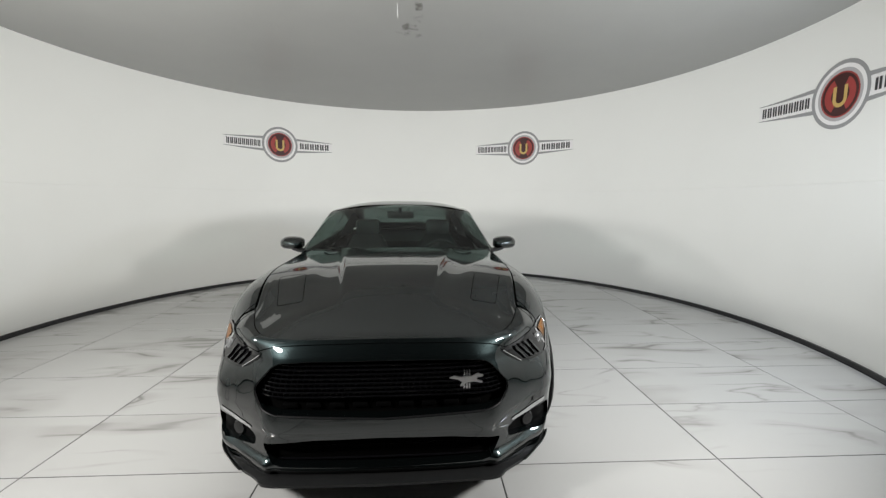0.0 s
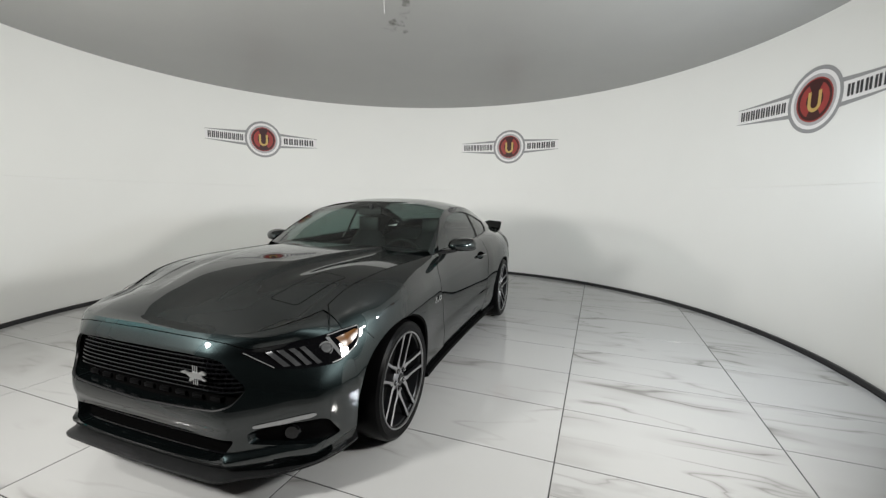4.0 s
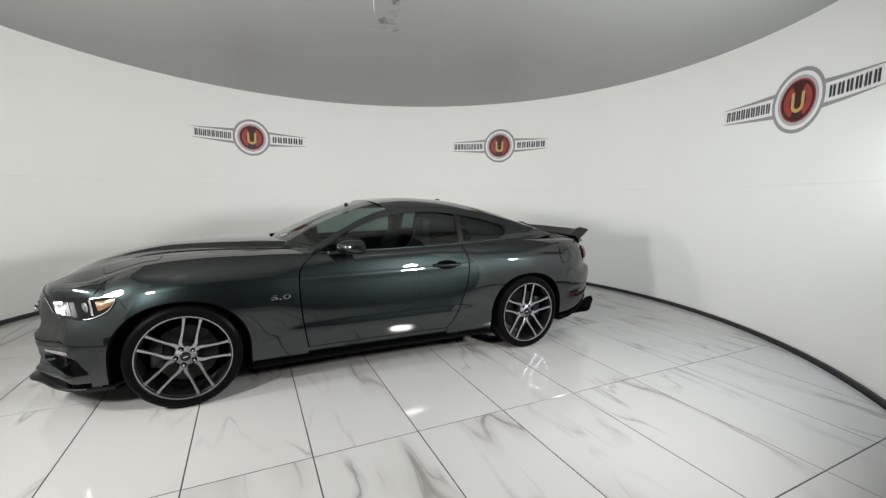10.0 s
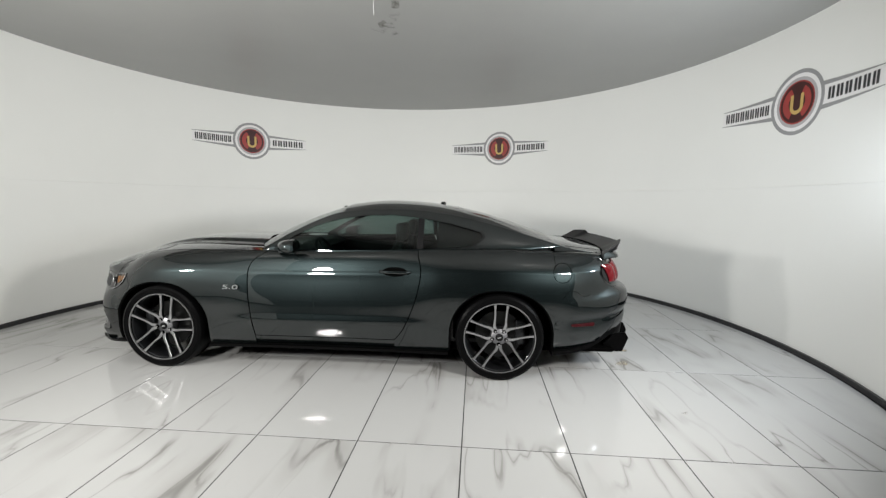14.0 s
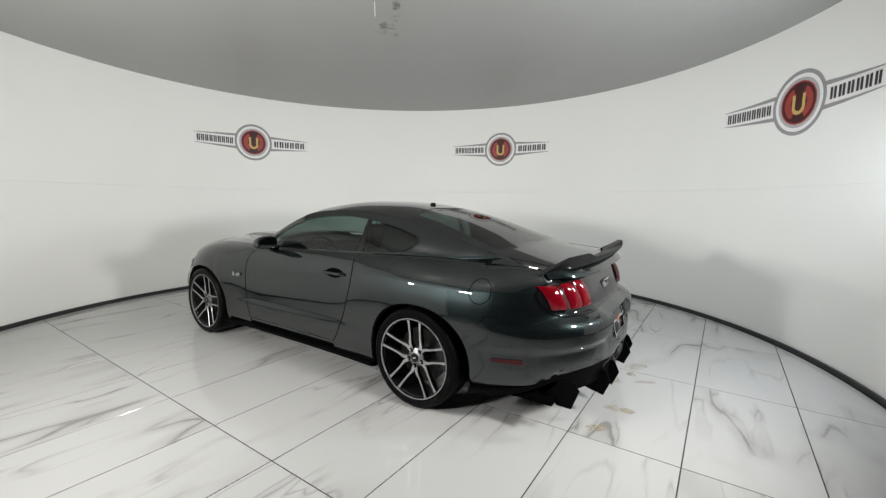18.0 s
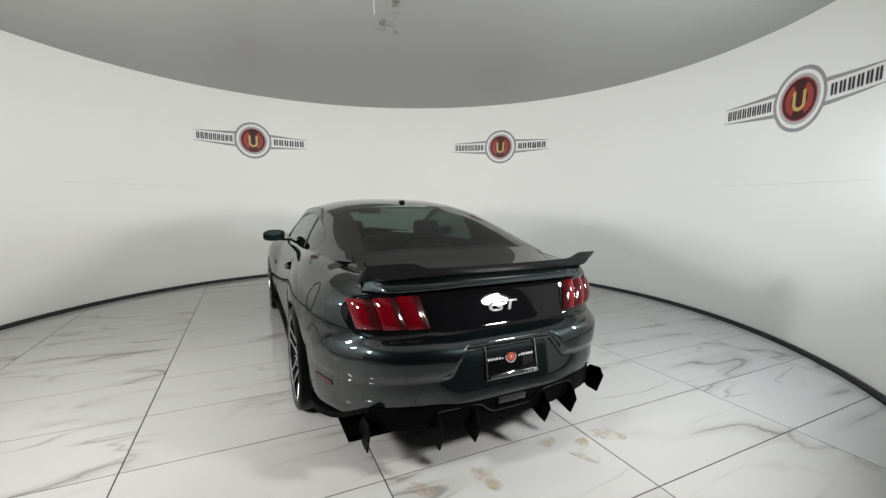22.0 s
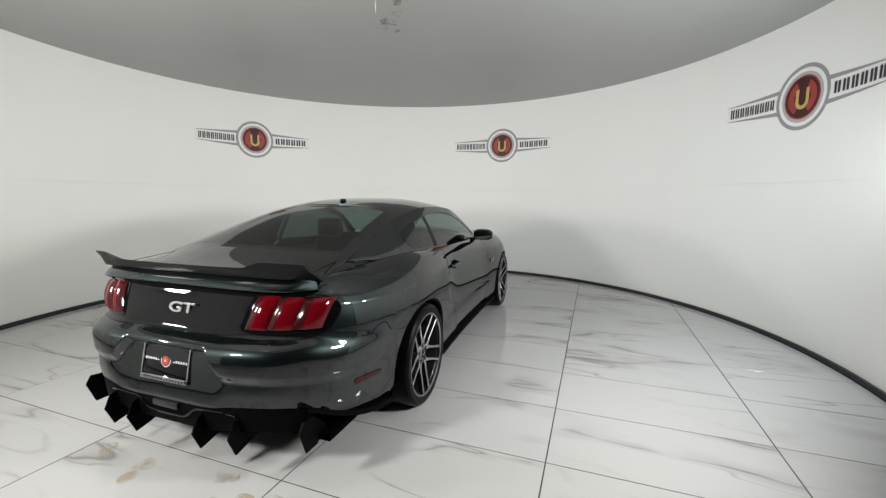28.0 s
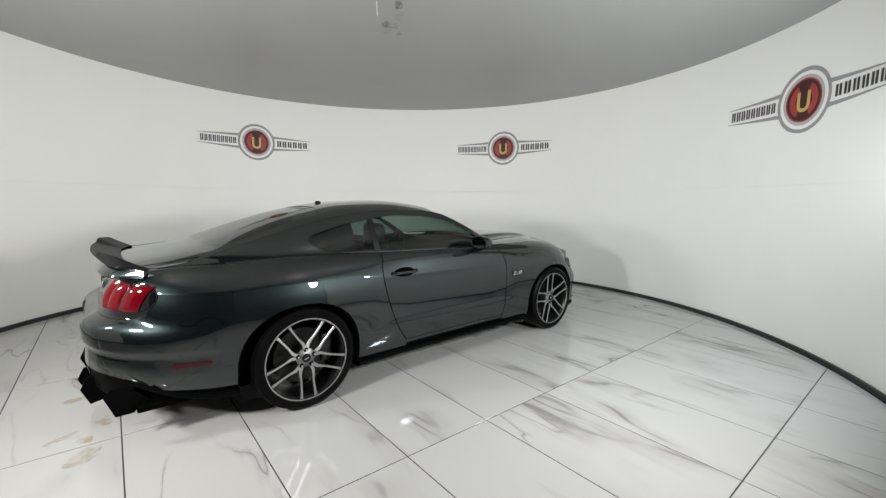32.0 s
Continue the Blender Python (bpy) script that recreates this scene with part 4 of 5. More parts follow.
inset_panel(GRILLE, front_pt, -0.074, M_DARK, "grille_backing", "black grille backing")
inset_panel(INTAKE, front_pt, -0.059, M_DARK, "intake_backing", "black lower intake")
inset_panel(FOG_L, front_pt, -0.045, M_UNDER, "fog_lamp_pocket", "black fog lamp pocket")
inset_panel(FOG_R, front_pt, -0.045, M_UNDER, "fog_lamp_pocket", "black fog lamp pocket")


def span(poly, z):
    ys = []
    for i in range(len(poly)):
        a, b = poly[i - 1], poly[i]
        if (a[1] > z) != (b[1] > z):
            ys.append(a[0] + (b[0] - a[0]) * (z - a[1]) / (b[1] - a[1]))
    return (min(ys), max(ys)) if ys else (0, 0)


for k in range(8):
    z = lerp(0.545, 0.684, k / 7)
    y0, y1 = span(GRILLE, z)
    rows = []
    for j in range(41):
        y = lerp(y0, y1, j / 40)
        p = front_pt(y, z) + Vector((-0.040 - 0.10 * (0.70 - z), 0, 0))
        rows.append([p + Vector((0.012, 0, 0.006)), p + Vector((0.014, 0, 0.002)), p + Vector((0.010, 0, -0.005)), p + Vector((-0.012, 0, -0.008))])
    part("grille_bar", grid(rows), M_GLOSSBLACK, car)
# honeycomb links between the bars, and the ribbed lower shelf
bm = bmesh.new()
for k in range(7):
    z = lerp(0.545, 0.684, (k + 0.5) / 7)
    y0, y1 = span(GRILLE, z)
    y = y0 + 0.03 + 0.0125 * (k % 2)
    while y < y1 - 0.03:
        p = front_pt(y, z) + Vector((-0.040 - 0.10 * (0.70 - z), 0, 0))
        add_box(bm, p.x - 0.002, p.y, p.z, 0.016, 0.004, 0.017, None, 0.0)
        y += 0.025
part("grille_mesh", bm, M_GLOSSBLACK, car, "gloss black honeycomb mesh", smooth=False)
for k in range(9):
    y = lerp(-0.40, 0.40, k / 8)
    p = front_pt(y, 0.495) + Vector((-0.078, 0, 0))
    part("grille_shelf_rib", box(p.x, p.y, p.z + 0.006, 0.03, 0.062, 0.022, None, 0.005), M_UNDER, car)
for k in range(2):
    z = lerp(0.265, 0.325, k)
    y0, y1 = span(INTAKE, z)
    part("intake_bar", tube([front_pt(lerp(y0, y1, j / 30), z) + Vector((-0.050, 0, 0)) for j in range(31)], 0.005, 6), M_GLOSSBLACK, car)
part("grille_surround", tube([front_pt(y, z) + Vector((-0.010, 0, 0)) for y, z in resample(GRILLE, 140)], 0.0055, 6, True), M_BLACK, car, "black grille surround")


def splitter_edge(t):
    """The outer edge of the chin plate from its centre (0) round to the wheel (1)."""
    y = table(t, (0.0, 0.0), (0.3, 0.38), (0.42, 0.505), (0.55, 0.61), (0.7, 0.70), (0.82, 0.775), (0.92, 0.825), (1.0, 0.85))
    x = table(t, (0.0, 2.276), (0.3, 2.270), (0.42, 2.254), (0.47, 2.20), (0.55, 2.138), (0.7, 2.05), (0.82, 1.962), (0.92, 1.86), (1.0, 1.745))
    z = table(t, (0.0, 0.194), (0.42, 0.196), (0.50, 0.182), (0.6, 0.168), (0.82, 0.168), (1.0, 0.180))
    return x, y, z


def splitter():
    """A flat plate with a straight front and swept ends that turn up."""
    rows = []
    for j in range(-50, 51):
        x, y, z = splitter_edge(abs(j) / 50)
        y = math.copysign(y, j)
        rows.append([(x - 0.10, y * 0.90, z + 0.016), (x - 0.03, y * 0.975, z + 0.014), (x, y, z + 0.006), (x, y, z - 0.005), (x - 0.16, y * 0.85, z - 0.008)])
    return grid(rows)


def bumper_lip(y0, y1):
    rows = []
    for j in range(41):
        y = lerp(y0, y1, j / 40)
        top = front_pt(y, Z0)
        low = Vector((top.x - (0.03 if abs(y) < 0.455 else 0.006), y * 0.99, 0.192 if abs(y) < 0.475 else lerp(0.192, 0.166, min(1.0, (abs(y) - 0.475) / 0.06))))
        rows.append([top, top.lerp(low, 0.5) + Vector((0.002, 0, 0)), low])
    return grid(rows)


part("bumper_lip", bumper_lip(-0.47, 0.47), M_DARK, car, "black chin under the intake")
for s in (1, -1):
    part("bumper_lip", bumper_lip(s * 0.47, s * 0.83), M_PAINT, car)
part("front_splitter", splitter(), M_CHIN, car, "satin dark grey chin splitter")
for s in (1, -1):
    bm = grid([[(x - 0.004, s * y, z), (x + 0.008, s * (y + 0.014), z + lerp(0.008, 0.020, min(1.0, k / 3)))] for k, (x, y, z) in enumerate([splitter_edge(0.60 + 0.05 * q) for q in range(7)])])
    part("splitter_fence", thicken(bm, 0.004), M_CHIN, car, "black upright splitter end", smooth=False)

HEAD_TOP = [(0.0, 0.728), (0.3, 0.733), (0.6, 0.742), (0.85, 0.752), (1.0, 0.757)]
HEAD_LOW = [(0.0, 0.716), (0.1, 0.662), (0.2, 0.634), (0.45, 0.618), (0.65, 0.617), (0.8, 0.640), (0.93, 0.684), (1.0, 0.748)]


def lamp_pt(s, u, v, off):
    """A point of the headlamp: u from its inner tip to its tail on the wing, v from foot to top."""
    z = lerp(table(u, *HEAD_LOW), table(u, *HEAD_TOP), v)
    x = lerp(2.135, 1.700, u)
    p = skin_pt(x, z, 0.0)
    n = Vector((0.62, 0.78, 0.05)) * off
    return Vector((p.x + n.x, s * (p.y + n.y), p.z + n.z))


def lamp_grid(s, u0, u1, v0, v1, o0, o1, slant=0.0, nu=8, nv=6):
    return grid([[lamp_pt(s, lerp(u0, u1, i / nu) + slant * (j / nv - 0.5), lerp(v0, v1, j / nv), lerp(o0, o1, i / nu)) for j in range(nv + 1)] for i in range(nu + 1)])


def headlamp(s):
    lampo = part("headlamp", lamp_grid(s, 0.0, 1.0, 0.0, 1.0, 0.002, 0.003, 0.0, 40, 8), M_GLOSSBLACK, car, "smoked headlamp")
    for k in range(4):
        u = 0.19 + 0.080 * k
        part("light_bar", lamp_grid(s, u, u + 0.046, 0.12, 0.78, 0.012, 0.003, -0.08), M_LAMPGREY, lampo, "grey slanted lamp bar")
    c = lamp_pt(s, 0.60, 0.54, 0.0)
    turn = Matrix.Translation(c) @ Matrix.Rotation(radians(-90 + s * 38), 4, "Z")
    part("projector_lens", lathe([(0.0, 0.013), (0.012, 0.012), (0.022, 0.008), (0.027, 0.002)], 24, turn), M_PROJECTOR, lampo, "round projector lens")
    part("projector_ring", lathe([(0.027, 0.003), (0.029, 0.008), (0.032, 0.008), (0.034, 0.002)], 28, turn), M_LAMPCLEAR, lampo)
    part("reflector", lamp_grid(s, 0.665, 0.700, 0.16, 0.90, 0.005, 0.008, -0.06), M_LAMPCLEAR, lampo, "bright reflector")
    part("turn_signal", lamp_grid(s, 0.755, 0.970, 0.30, 0.78, 0.008, 0.005, -0.05), M_AMBER, lampo, "amber turn signal")
    part("lamp_trim", tube([lamp_pt(s, lerp(0.60, 0.985, k / 12), 0.05, 0.006) for k in range(13)] + [lamp_pt(s, lerp(0.985, 0.66, k / 10), 0.95, 0.006) for k in range(11)], 0.0030, 6), M_LAMPCLEAR, lampo, "bright lamp trim")
    part("inner_edge", tube([lamp_pt(s, lerp(0.012, 0.17, k / 8), lerp(0.45, 0.03, k / 8), 0.005) for k in range(9)], 0.0022, 6), M_LAMPCLEAR, lampo, "bright inner edge of the lens")
    return lampo


for s in (1, -1):
    headlamp(s)
    strip = [(0.575, 0.404), (0.68, 0.413), (0.775, 0.424), (0.787, 0.416), (0.77, 0.402), (0.68, 0.390), (0.58, 0.387)]
    part("running_lamp", patch([Vector((s * y, z)) for y, z in resample(rounded(strip, 0.006, 2), 40)], lambda y, z: front_pt(y, z, 0.003), 3), M_LAMPCLEAR, car, "clear strip lamp")
    part("fog_lamp", lathe([(0.0, 0.012), (0.030, 0.010), (0.038, 0.0), (0.038, -0.02)], 24, Matrix.Translation(front_pt(s * 0.68, 0.33) + Vector((-0.035, 0, 0))) @ Matrix.Rotation(radians(-90 + s * 25), 4, "Z")), M_GLOSSBLACK, car, "round fog lamp")
    sc = [(1.50, 0.490), (1.85, 0.420), (1.82, 0.555), (1.50, 0.640)]
    scoop = part("hood_vent", patch([Vector((x, s * y)) for x, y in resample(rounded(sc, 0.02, 3), 40)], lambda x, y: hood_full(x, y, 0.0015), 4), M_PAINT, car, "recessed bonnet vent")
    part("vent_gap", tube([hood_full(x, s * y, 0.0) for x, y in resample(rounded(sc, 0.02, 3), 48)], 0.0023, 5, True), M_DARK, car)


# ---- tail ----
PANEL = [tuple(p) for p in rounded(two_sided([(0, 0.945), (0.60, 0.930), (0.74, 0.908), (0.793, 0.865), (0.798, 0.82), (0.768, 0.748), (0.71, 0.716), (0.45, 0.717), (0, 0.720)]), 0.02)]
part("tail_panel", patch([Vector(p) for p in resample(PANEL, 160)], lambda y, z: rear_pt(y, z, 0.003), 10), M_GLOSSBLACK, car, "gloss black panel between the tail lamps")
for s in (1, -1):
    tl = part("tail_lamp", patch([Vector((s * y, z)) for y, z in resample(rounded([(0.430, 0.918), (0.56, 0.912), (0.725, 0.900), (0.786, 0.868), (0.792, 0.82), (0.768, 0.775), (0.715, 0.738), (0.55, 0.738), (0.405, 0.742)], 0.022, 3), 60)], lambda y, z: rear_pt(y, z, 0.006), 5), M_GLOSSBLACK, car, "tail lamp with three upright red bars")
    for k in range(3):
        y0 = 0.434 + 0.108 * k

        def facet(t0, t1):
            """A rounded upright bar, or a slice of it."""
            rows = []
            for i in range(13):
                z = lerp(0.756 + 0.003 * k, 0.906 - 0.006 * k, i / 12)
                end = math.sin(math.pi * lerp(0.04, 0.96, i / 12)) ** 0.35
                row = []
                for j in range(9):
                    t = lerp(t0, t1, j / 8)
                    row.append(rear_pt(s * (y0 + 0.107 * t + (z - 0.83) * 0.24), z, 0.007 + 0.026 * end * math.sin(math.pi * lerp(0.03, 0.97, t)) ** 0.75))
                rows.append(row)
            return grid(rows)

        part("light_bar", facet(0.36, 1.0), M_RED, tl, "red upright lamp bar")
        part("bar_flank", facet(0.0, 0.36), M_REDDARK, tl, "deep red lamp flank")


def spoiler_line(u):
    """Root, tip and rear foot of the blade at the share u of its half width."""
    a = abs(u)
    rise = step(0.60, 0.74, a)
    tip = Vector((-2.405 + 0.110 * a**3, u * 0.712, 1.058 + 0.027 * rise - 0.012 * max(0.0, (a - 0.70) / 0.30) ** 1.6))
    root = Vector((tip.x + lerp(0.155, 0.140, a**3), u * 0.722, 1.004 - 0.010 * a**2))
    foot = Vector((tip.x + 0.030, u * 0.715, lerp(1.016, 0.990, a**3)))
    # the lower edge rises to the tip at either end
    foot.z += 0.052 * max(0.0, (a - 0.86) / 0.14) ** 1.5
    return root, tip, foot


def spoiler():
    rows = []
    for j in range(73):
        r, p, f = spoiler_line(j / 36 - 1)
        rows.append([r, r.lerp(p, 0.5) + Vector((0, 0, -0.003)), p, p + Vector((0.004, 0, -0.012)), f, r + Vector((-0.01, 0, -0.022))])
    bm = bmesh.new()
    vs = add_grid(bm, rows)
    bm.faces.new(vs[0])
    bm.faces.new(vs[-1][::-1])
    return bm


def boot_lip():
    """The sloping lip of the boot lid below the blade, over the black panel."""
    rows = []
    for j in range(65):
        u = (j / 32 - 1) * 0.985
        r, p, f = spoiler_line(u)
        a = abs(u) ** 3
        x0 = rear_pt(f.y, 0.930).x
        top = Vector((x0 - 0.038, f.y, lerp(1.008, 0.988, a)))
        low = Vector((x0 - 0.088, f.y, 0.958 - 0.016 * a))
        rows.append([r + Vector((-0.02, 0, -0.014)), top, top.lerp(low, 0.4) + Vector((-0.004, 0, 0.003)), top.lerp(low, 0.8) + Vector((-0.003, 0, 0.002)), low, low + Vector((0.002, 0, -0.006)), Vector((x0 - 0.004, f.y, 0.943 - 0.018 * a))])
        # the ends run out into the corners of the tail
        e = 0.85 * step(0.86, 0.985, abs(u))
        for p in rows[-1][1:]:
            p.x = lerp(p.x, rear_pt(p.y, min(p.z, 0.965)).x - 0.004, e)
    bm = bmesh.new()
    vs = add_grid(bm, rows)
    bm.faces.new(vs[0])
    bm.faces.new(vs[-1][::-1])
    return bm


part("spoiler", spoiler(), M_BLACK, car, "satin black boot spoiler with raised ends")
part("boot_lip", boot_lip(), M_PAINT, car)

# diffuser with upright fins
rows = []
for j in range(41):
    y = lerp(-0.725, 0.725, j / 40)
    zt = tail_z0(y)
    x = rear_pt(y, zt + 0.02).x
    rows.append([(x + 0.03, y, zt + 0.03), (x + 0.010, y, zt - 0.008), (x + 0.025, y, zt - 0.13), (x + 0.12, y, zt - 0.18), (x + 0.75, y, 0.175)])
part("diffuser", grid(rows), M_UNDER, car, "black rear diffuser")
notch = resample(rounded([(0.44, 0.352), (0.40, 0.374), (0.19, 0.374), (0.125, 0.318), (-0.125, 0.318), (-0.19, 0.374), (-0.40, 0.374), (-0.44, 0.352)], 0.03, 3)[4:-4], 60, False)
part("diffuser_trim", tube([rear_pt(p[0], 0.42) + Vector((0.008, 0, p[1] - 0.42)) for p in notch], 0.006, 6), M_GLOSSBLACK, car, "gloss black edge round the diffuser's notch")
for y in (0.735, 0.41, 0.22, -0.22, -0.42, -0.735):
    zt = 0.345
    x = rear_pt(y, zt + 0.02).x
    bm = bmesh.new()
    out = [(x + 0.32, zt - 0.08), (x + 0.04, zt + 0.015), (x - 0.015, zt - 0.005), (x - 0.045, zt - 0.07), (x - 0.005, zt - 0.165), (x + 0.06, zt - 0.15)]
    if abs(y) > 0.7:
        out = [(-2.20, 0.255), (-2.29, 0.345), (-2.37, 0.355), (-2.398, 0.31), (-2.355, 0.195), (-2.275, 0.195)]
    for d in (0.004, -0.004):
        bm.faces.new([bm.verts.new((a, y + d, b)) for a, b in out])
    bm.verts.ensure_lookup_table()
    n = len(out)
    for i in range(n):
        bm.faces.new((bm.verts[i], bm.verts[(i + 1) % n], bm.verts[n + (i + 1) % n], bm.verts[n + i]))
    part("diffuser_fin", bm, M_UNDER, car, "black upright fin", smooth=False)
def rear_skirt():
    rows = []
    for k in range(25):
        x = lerp(XS_R + 0.01, -2.30, k / 24)
        p = skin_pt(x, 0.30)
        z = tail_z0(p.y)
        rows.append([(x, p.y - 0.05, z + 0.012), (x, p.y + 0.004, z + 0.006), (x, p.y + 0.010, z - 0.022), (x, p.y - 0.12, z - 0.026)])
    return grid(rows)


part("fog_lamp", box(rear_pt(0, 0.42).x + 0.012, 0, 0.365, 0.03, 0.17, 0.034, None, 0.008), M_LAMPGREY, car, "grey rear fog lamp")
both("rear_skirt", rear_skirt, M_UNDER, car, "black lower bumper edge")
for s in (1, -1):
    part("exhaust_tip", lathe([(0.054, 0.10), (0.061, 0.10), (0.062, -0.05), (0.054, -0.05)], 28, Matrix.Translation((-2.22, s * 0.61, 0.318)) @ Matrix.Rotation(radians(90), 4, "Z"), True), M_BLACK, car, "black exhaust tip")

# plate
plate = part("number_plate", box(rear_pt(0, 0.57).x - 0.012, 0, 0.573, 0.006, 0.305, 0.155, Matrix.Translation((0, 0, 0)), 0.002), M_GLOSSBLACK, car, "black dealer plate in a chrome frame")

# ---- mirrors, handles, badges ----
def mirror_shell():
    """Flat glass side at the back, rounded nose in front."""
    rows = []
    for i in range(15):
        t = i / 14
        y = lerp(0.835, 1.035, t)
        k = table(t, (0.0, 0.62), (0.12, 0.86), (0.4, 1.0), (0.75, 0.95), (0.93, 0.72), (1.0, 0.40))
        back, length = 0.245 - 0.03 * t, lerp(0.165, 0.11, t)
        row = []
        for q in range(25):
            a = 2 * math.pi * q / 24
            ca, sa = math.cos(a), math.sin(a)
            x = back + (length * k * ca if ca > 0 else 0.016 * ca)
            z = 1.011 + 0.060 * k * math.copysign(abs(sa) ** (0.8 if ca > 0 else 0.55), sa) * (1.0 if sa > 0 else 0.85)
            row.append((x, y, z))
        rows.append(row)
    bm = grid(rows)
    bmesh.ops.remove_doubles(bm, verts=bm.verts, dist=1e-4)
    bmesh.ops.holes_fill(bm, edges=[e for e in bm.edges if e.is_boundary], sides=0)
    return bm


for s, door in ((1, DOORS[0]), (-1, DOORS[1])):
    bm = mirror_shell()
    bs = grid([[(0.44, 0.765, 0.965), (0.30, 0.765, 0.968)], [(0.40, 0.84, 0.972), (0.28, 0.84, 0.974)], [(0.37, 0.90, 0.985), (0.27, 0.90, 0.985)]])
    thicken(bs, 0.02)
    if s < 0:
        mirror_y(bm), mirror_y(bs)
    mir = part("mirror", bm, M_PAINT, door, "dark green wing mirror")
    glass_rows = [[(0.228 - 0.03 * t, s * lerp(0.850, 1.020, t), 1.009 + 0.047 * v * table(t, (0.0, 0.8), (0.4, 1.0), (0.8, 0.9), (1.0, 0.6))) for v in (-0.9, 0.0, 1.0)] for t in [k / 10 for k in range(11)]]
    part("mirror_glass", grid(glass_rows), M_CHROME, mir, "mirror glass")
    part("mirror_foot", bs, M_BLACK, door)
    hd = tube([Vector((x, s * (side_pt(x, 0.825).y + o), 0.825)) for x, o in ((-0.425, 0.0), (-0.445, 0.020), (-0.50, 0.028), (-0.57, 0.029), (-0.635, 0.022), (-0.655, 0.0))], 0.017, 10, False, 0.8)
    part("door_handle", hd, M_PAINT, door, "dark green door handle")
    # shade of the hollow behind the grip, painted as a flat dark oval
    pk = [(-0.54 + 0.100 * math.cos(2 * math.pi * k / 28), 0.825 + 0.036 * math.sin(2 * math.pi * k / 28)) for k in range(28)]
    bm = patch([Vector(p) for p in pk], lambda x, z: Vector((x, s * (side_pt(x, z).y + 0.002), z)), 3)
    part("handle_recess_shade", bm, M_DARK, door)


# ---- cabin ----
def seat(x, y, s=1.0):
    """Front seat: cushion, backrest and headrest as parts of the car."""
    st = new("seat")
    st.parent = car
    st["label"] = "black leather front seat"
    st.matrix_basis = pose(x, y, 0.30)
    part("cushion", box(0.05, 0, 0.14, 0.50, 0.50, 0.16, None, 0.05), M_INT, st)
    bm = bmesh.new()
    rows = []
    for i in range(11):
        t = i / 10
        z = 0.16 + 0.56 * t
        xx = -0.20 - 0.20 * t
        hw = table(t, (0, 0.24), (0.4, 0.25), (0.75, 0.22), (1.0, 0.15))
        th = table(t, (0, 0.08), (0.6, 0.075), (1.0, 0.045))
        rows.append([(xx + th * math.cos(a), hw * math.copysign(abs(math.sin(a)) ** 0.6, math.sin(a)), z + 0.3 * th * math.cos(a)) for a in [2 * math.pi * k / 20 for k in range(21)]])
    add_grid(bm, rows)
    bmesh.ops.remove_doubles(bm, verts=bm.verts, dist=1e-4)
    bmesh.ops.holes_fill(bm, edges=[e for e in bm.edges if e.is_boundary], sides=0)
    part("backrest", bm, M_INT, st)
    part("headrest", box(-0.40, 0, 0.80, 0.09, 0.25, 0.17, None, 0.035), M_INT, st)
    return st


for y in (0.37, -0.37):
    seat(-0.12, y)
part("rear_bench", box(-1.05, 0, 0.66, 0.16, 1.10, 0.50, Matrix.Translation((-1.05, 0, 0.62)) @ Matrix.Rotation(radians(-22), 4, "Y") @ Matrix.Translation((1.05, 0, -0.62)), 0.05), M_INT, car, "black leather rear bench")
part("parcel_shelf", grid([[(lerp(-1.12, -1.80, i / 6), y, lerp(0.90, 0.985, i / 6)) for y in (-0.58, -0.3, 0, 0.3, 0.58)] for i in range(7)]), M_INT, car)
rows = []
for j in range(25):
    y = lerp(-0.72, 0.72, j / 24)
    cz = 0.955 + (0.03 * math.exp(-((y - 0.37) / 0.16) ** 2))
    rows.append([(0.74 - 0.3 * (y / 0.72) ** 2, y, 0.965), (0.52 - 0.12 * (y / 0.72) ** 2, y, 0.968), (0.38, y, cz), (0.33, y, cz - 0.05), (0.36, y, 0.80), (0.42, y, 0.55)])
part("dashboard", grid(rows), M_INT, car, "black dashboard")
wheel_m = Matrix.Translation((0.17, 0.37, 0.86)) @ Matrix.Rotation(radians(-66), 4, "Y")
bm = tube([wheel_m @ Vector((0.185 * math.cos(2 * math.pi * k / 36), 0.185 * math.sin(2 * math.pi * k / 36), 0)) for k in range(36)], 0.014, 8, True)
for a in (0, 180, 270):
    add_box(bm, 0.10, 0, 0, 0.17, 0.035, 0.012, wheel_m @ Matrix.Rotation(radians(a), 4, "Z"))
add_box(bm, 0, 0, 0, 0.11, 0.10, 0.04, wheel_m, 0.01)
part("steering_wheel", bm, M_INT, car, "black steering wheel")
part("centre_console", box(-0.05, 0, 0.52, 0.85, 0.20, 0.22, None, 0.03), M_INT, car)
part("cabin_floor", box(-0.3, 0, 0.27, 1.9, 1.60, 0.03), M_INT, car)
both("door_card", lambda: grid([[(x, section_y(x, w) - 0.06, lerp(0.27, 0.955, w)) for w in (0.0, 0.3, 0.6, 0.8, 0.92)] for x in (0.50, 0.2, -0.2, -0.6, -1.0)]), M_INT, car)
both("rear_side_trim", lambda: grid([[glass_pt(x, lerp(0.96, rail(x)[1] - 0.03, k / 6), -0.07) for k in range(7)] for x in [lerp(-0.86, -1.45, i / 10) for i in range(11)]]), M_INT, car)
part("rear_view_mirror", box(0.12, 0, 1.255, 0.03, 0.24, 0.065, None, 0.014), M_BLACK, car, "black rear-view mirror")
part("mirror_stem", box(0.10, 0, 1.295, 0.03, 0.03, 0.05, None, 0.006), M_BLACK, car)

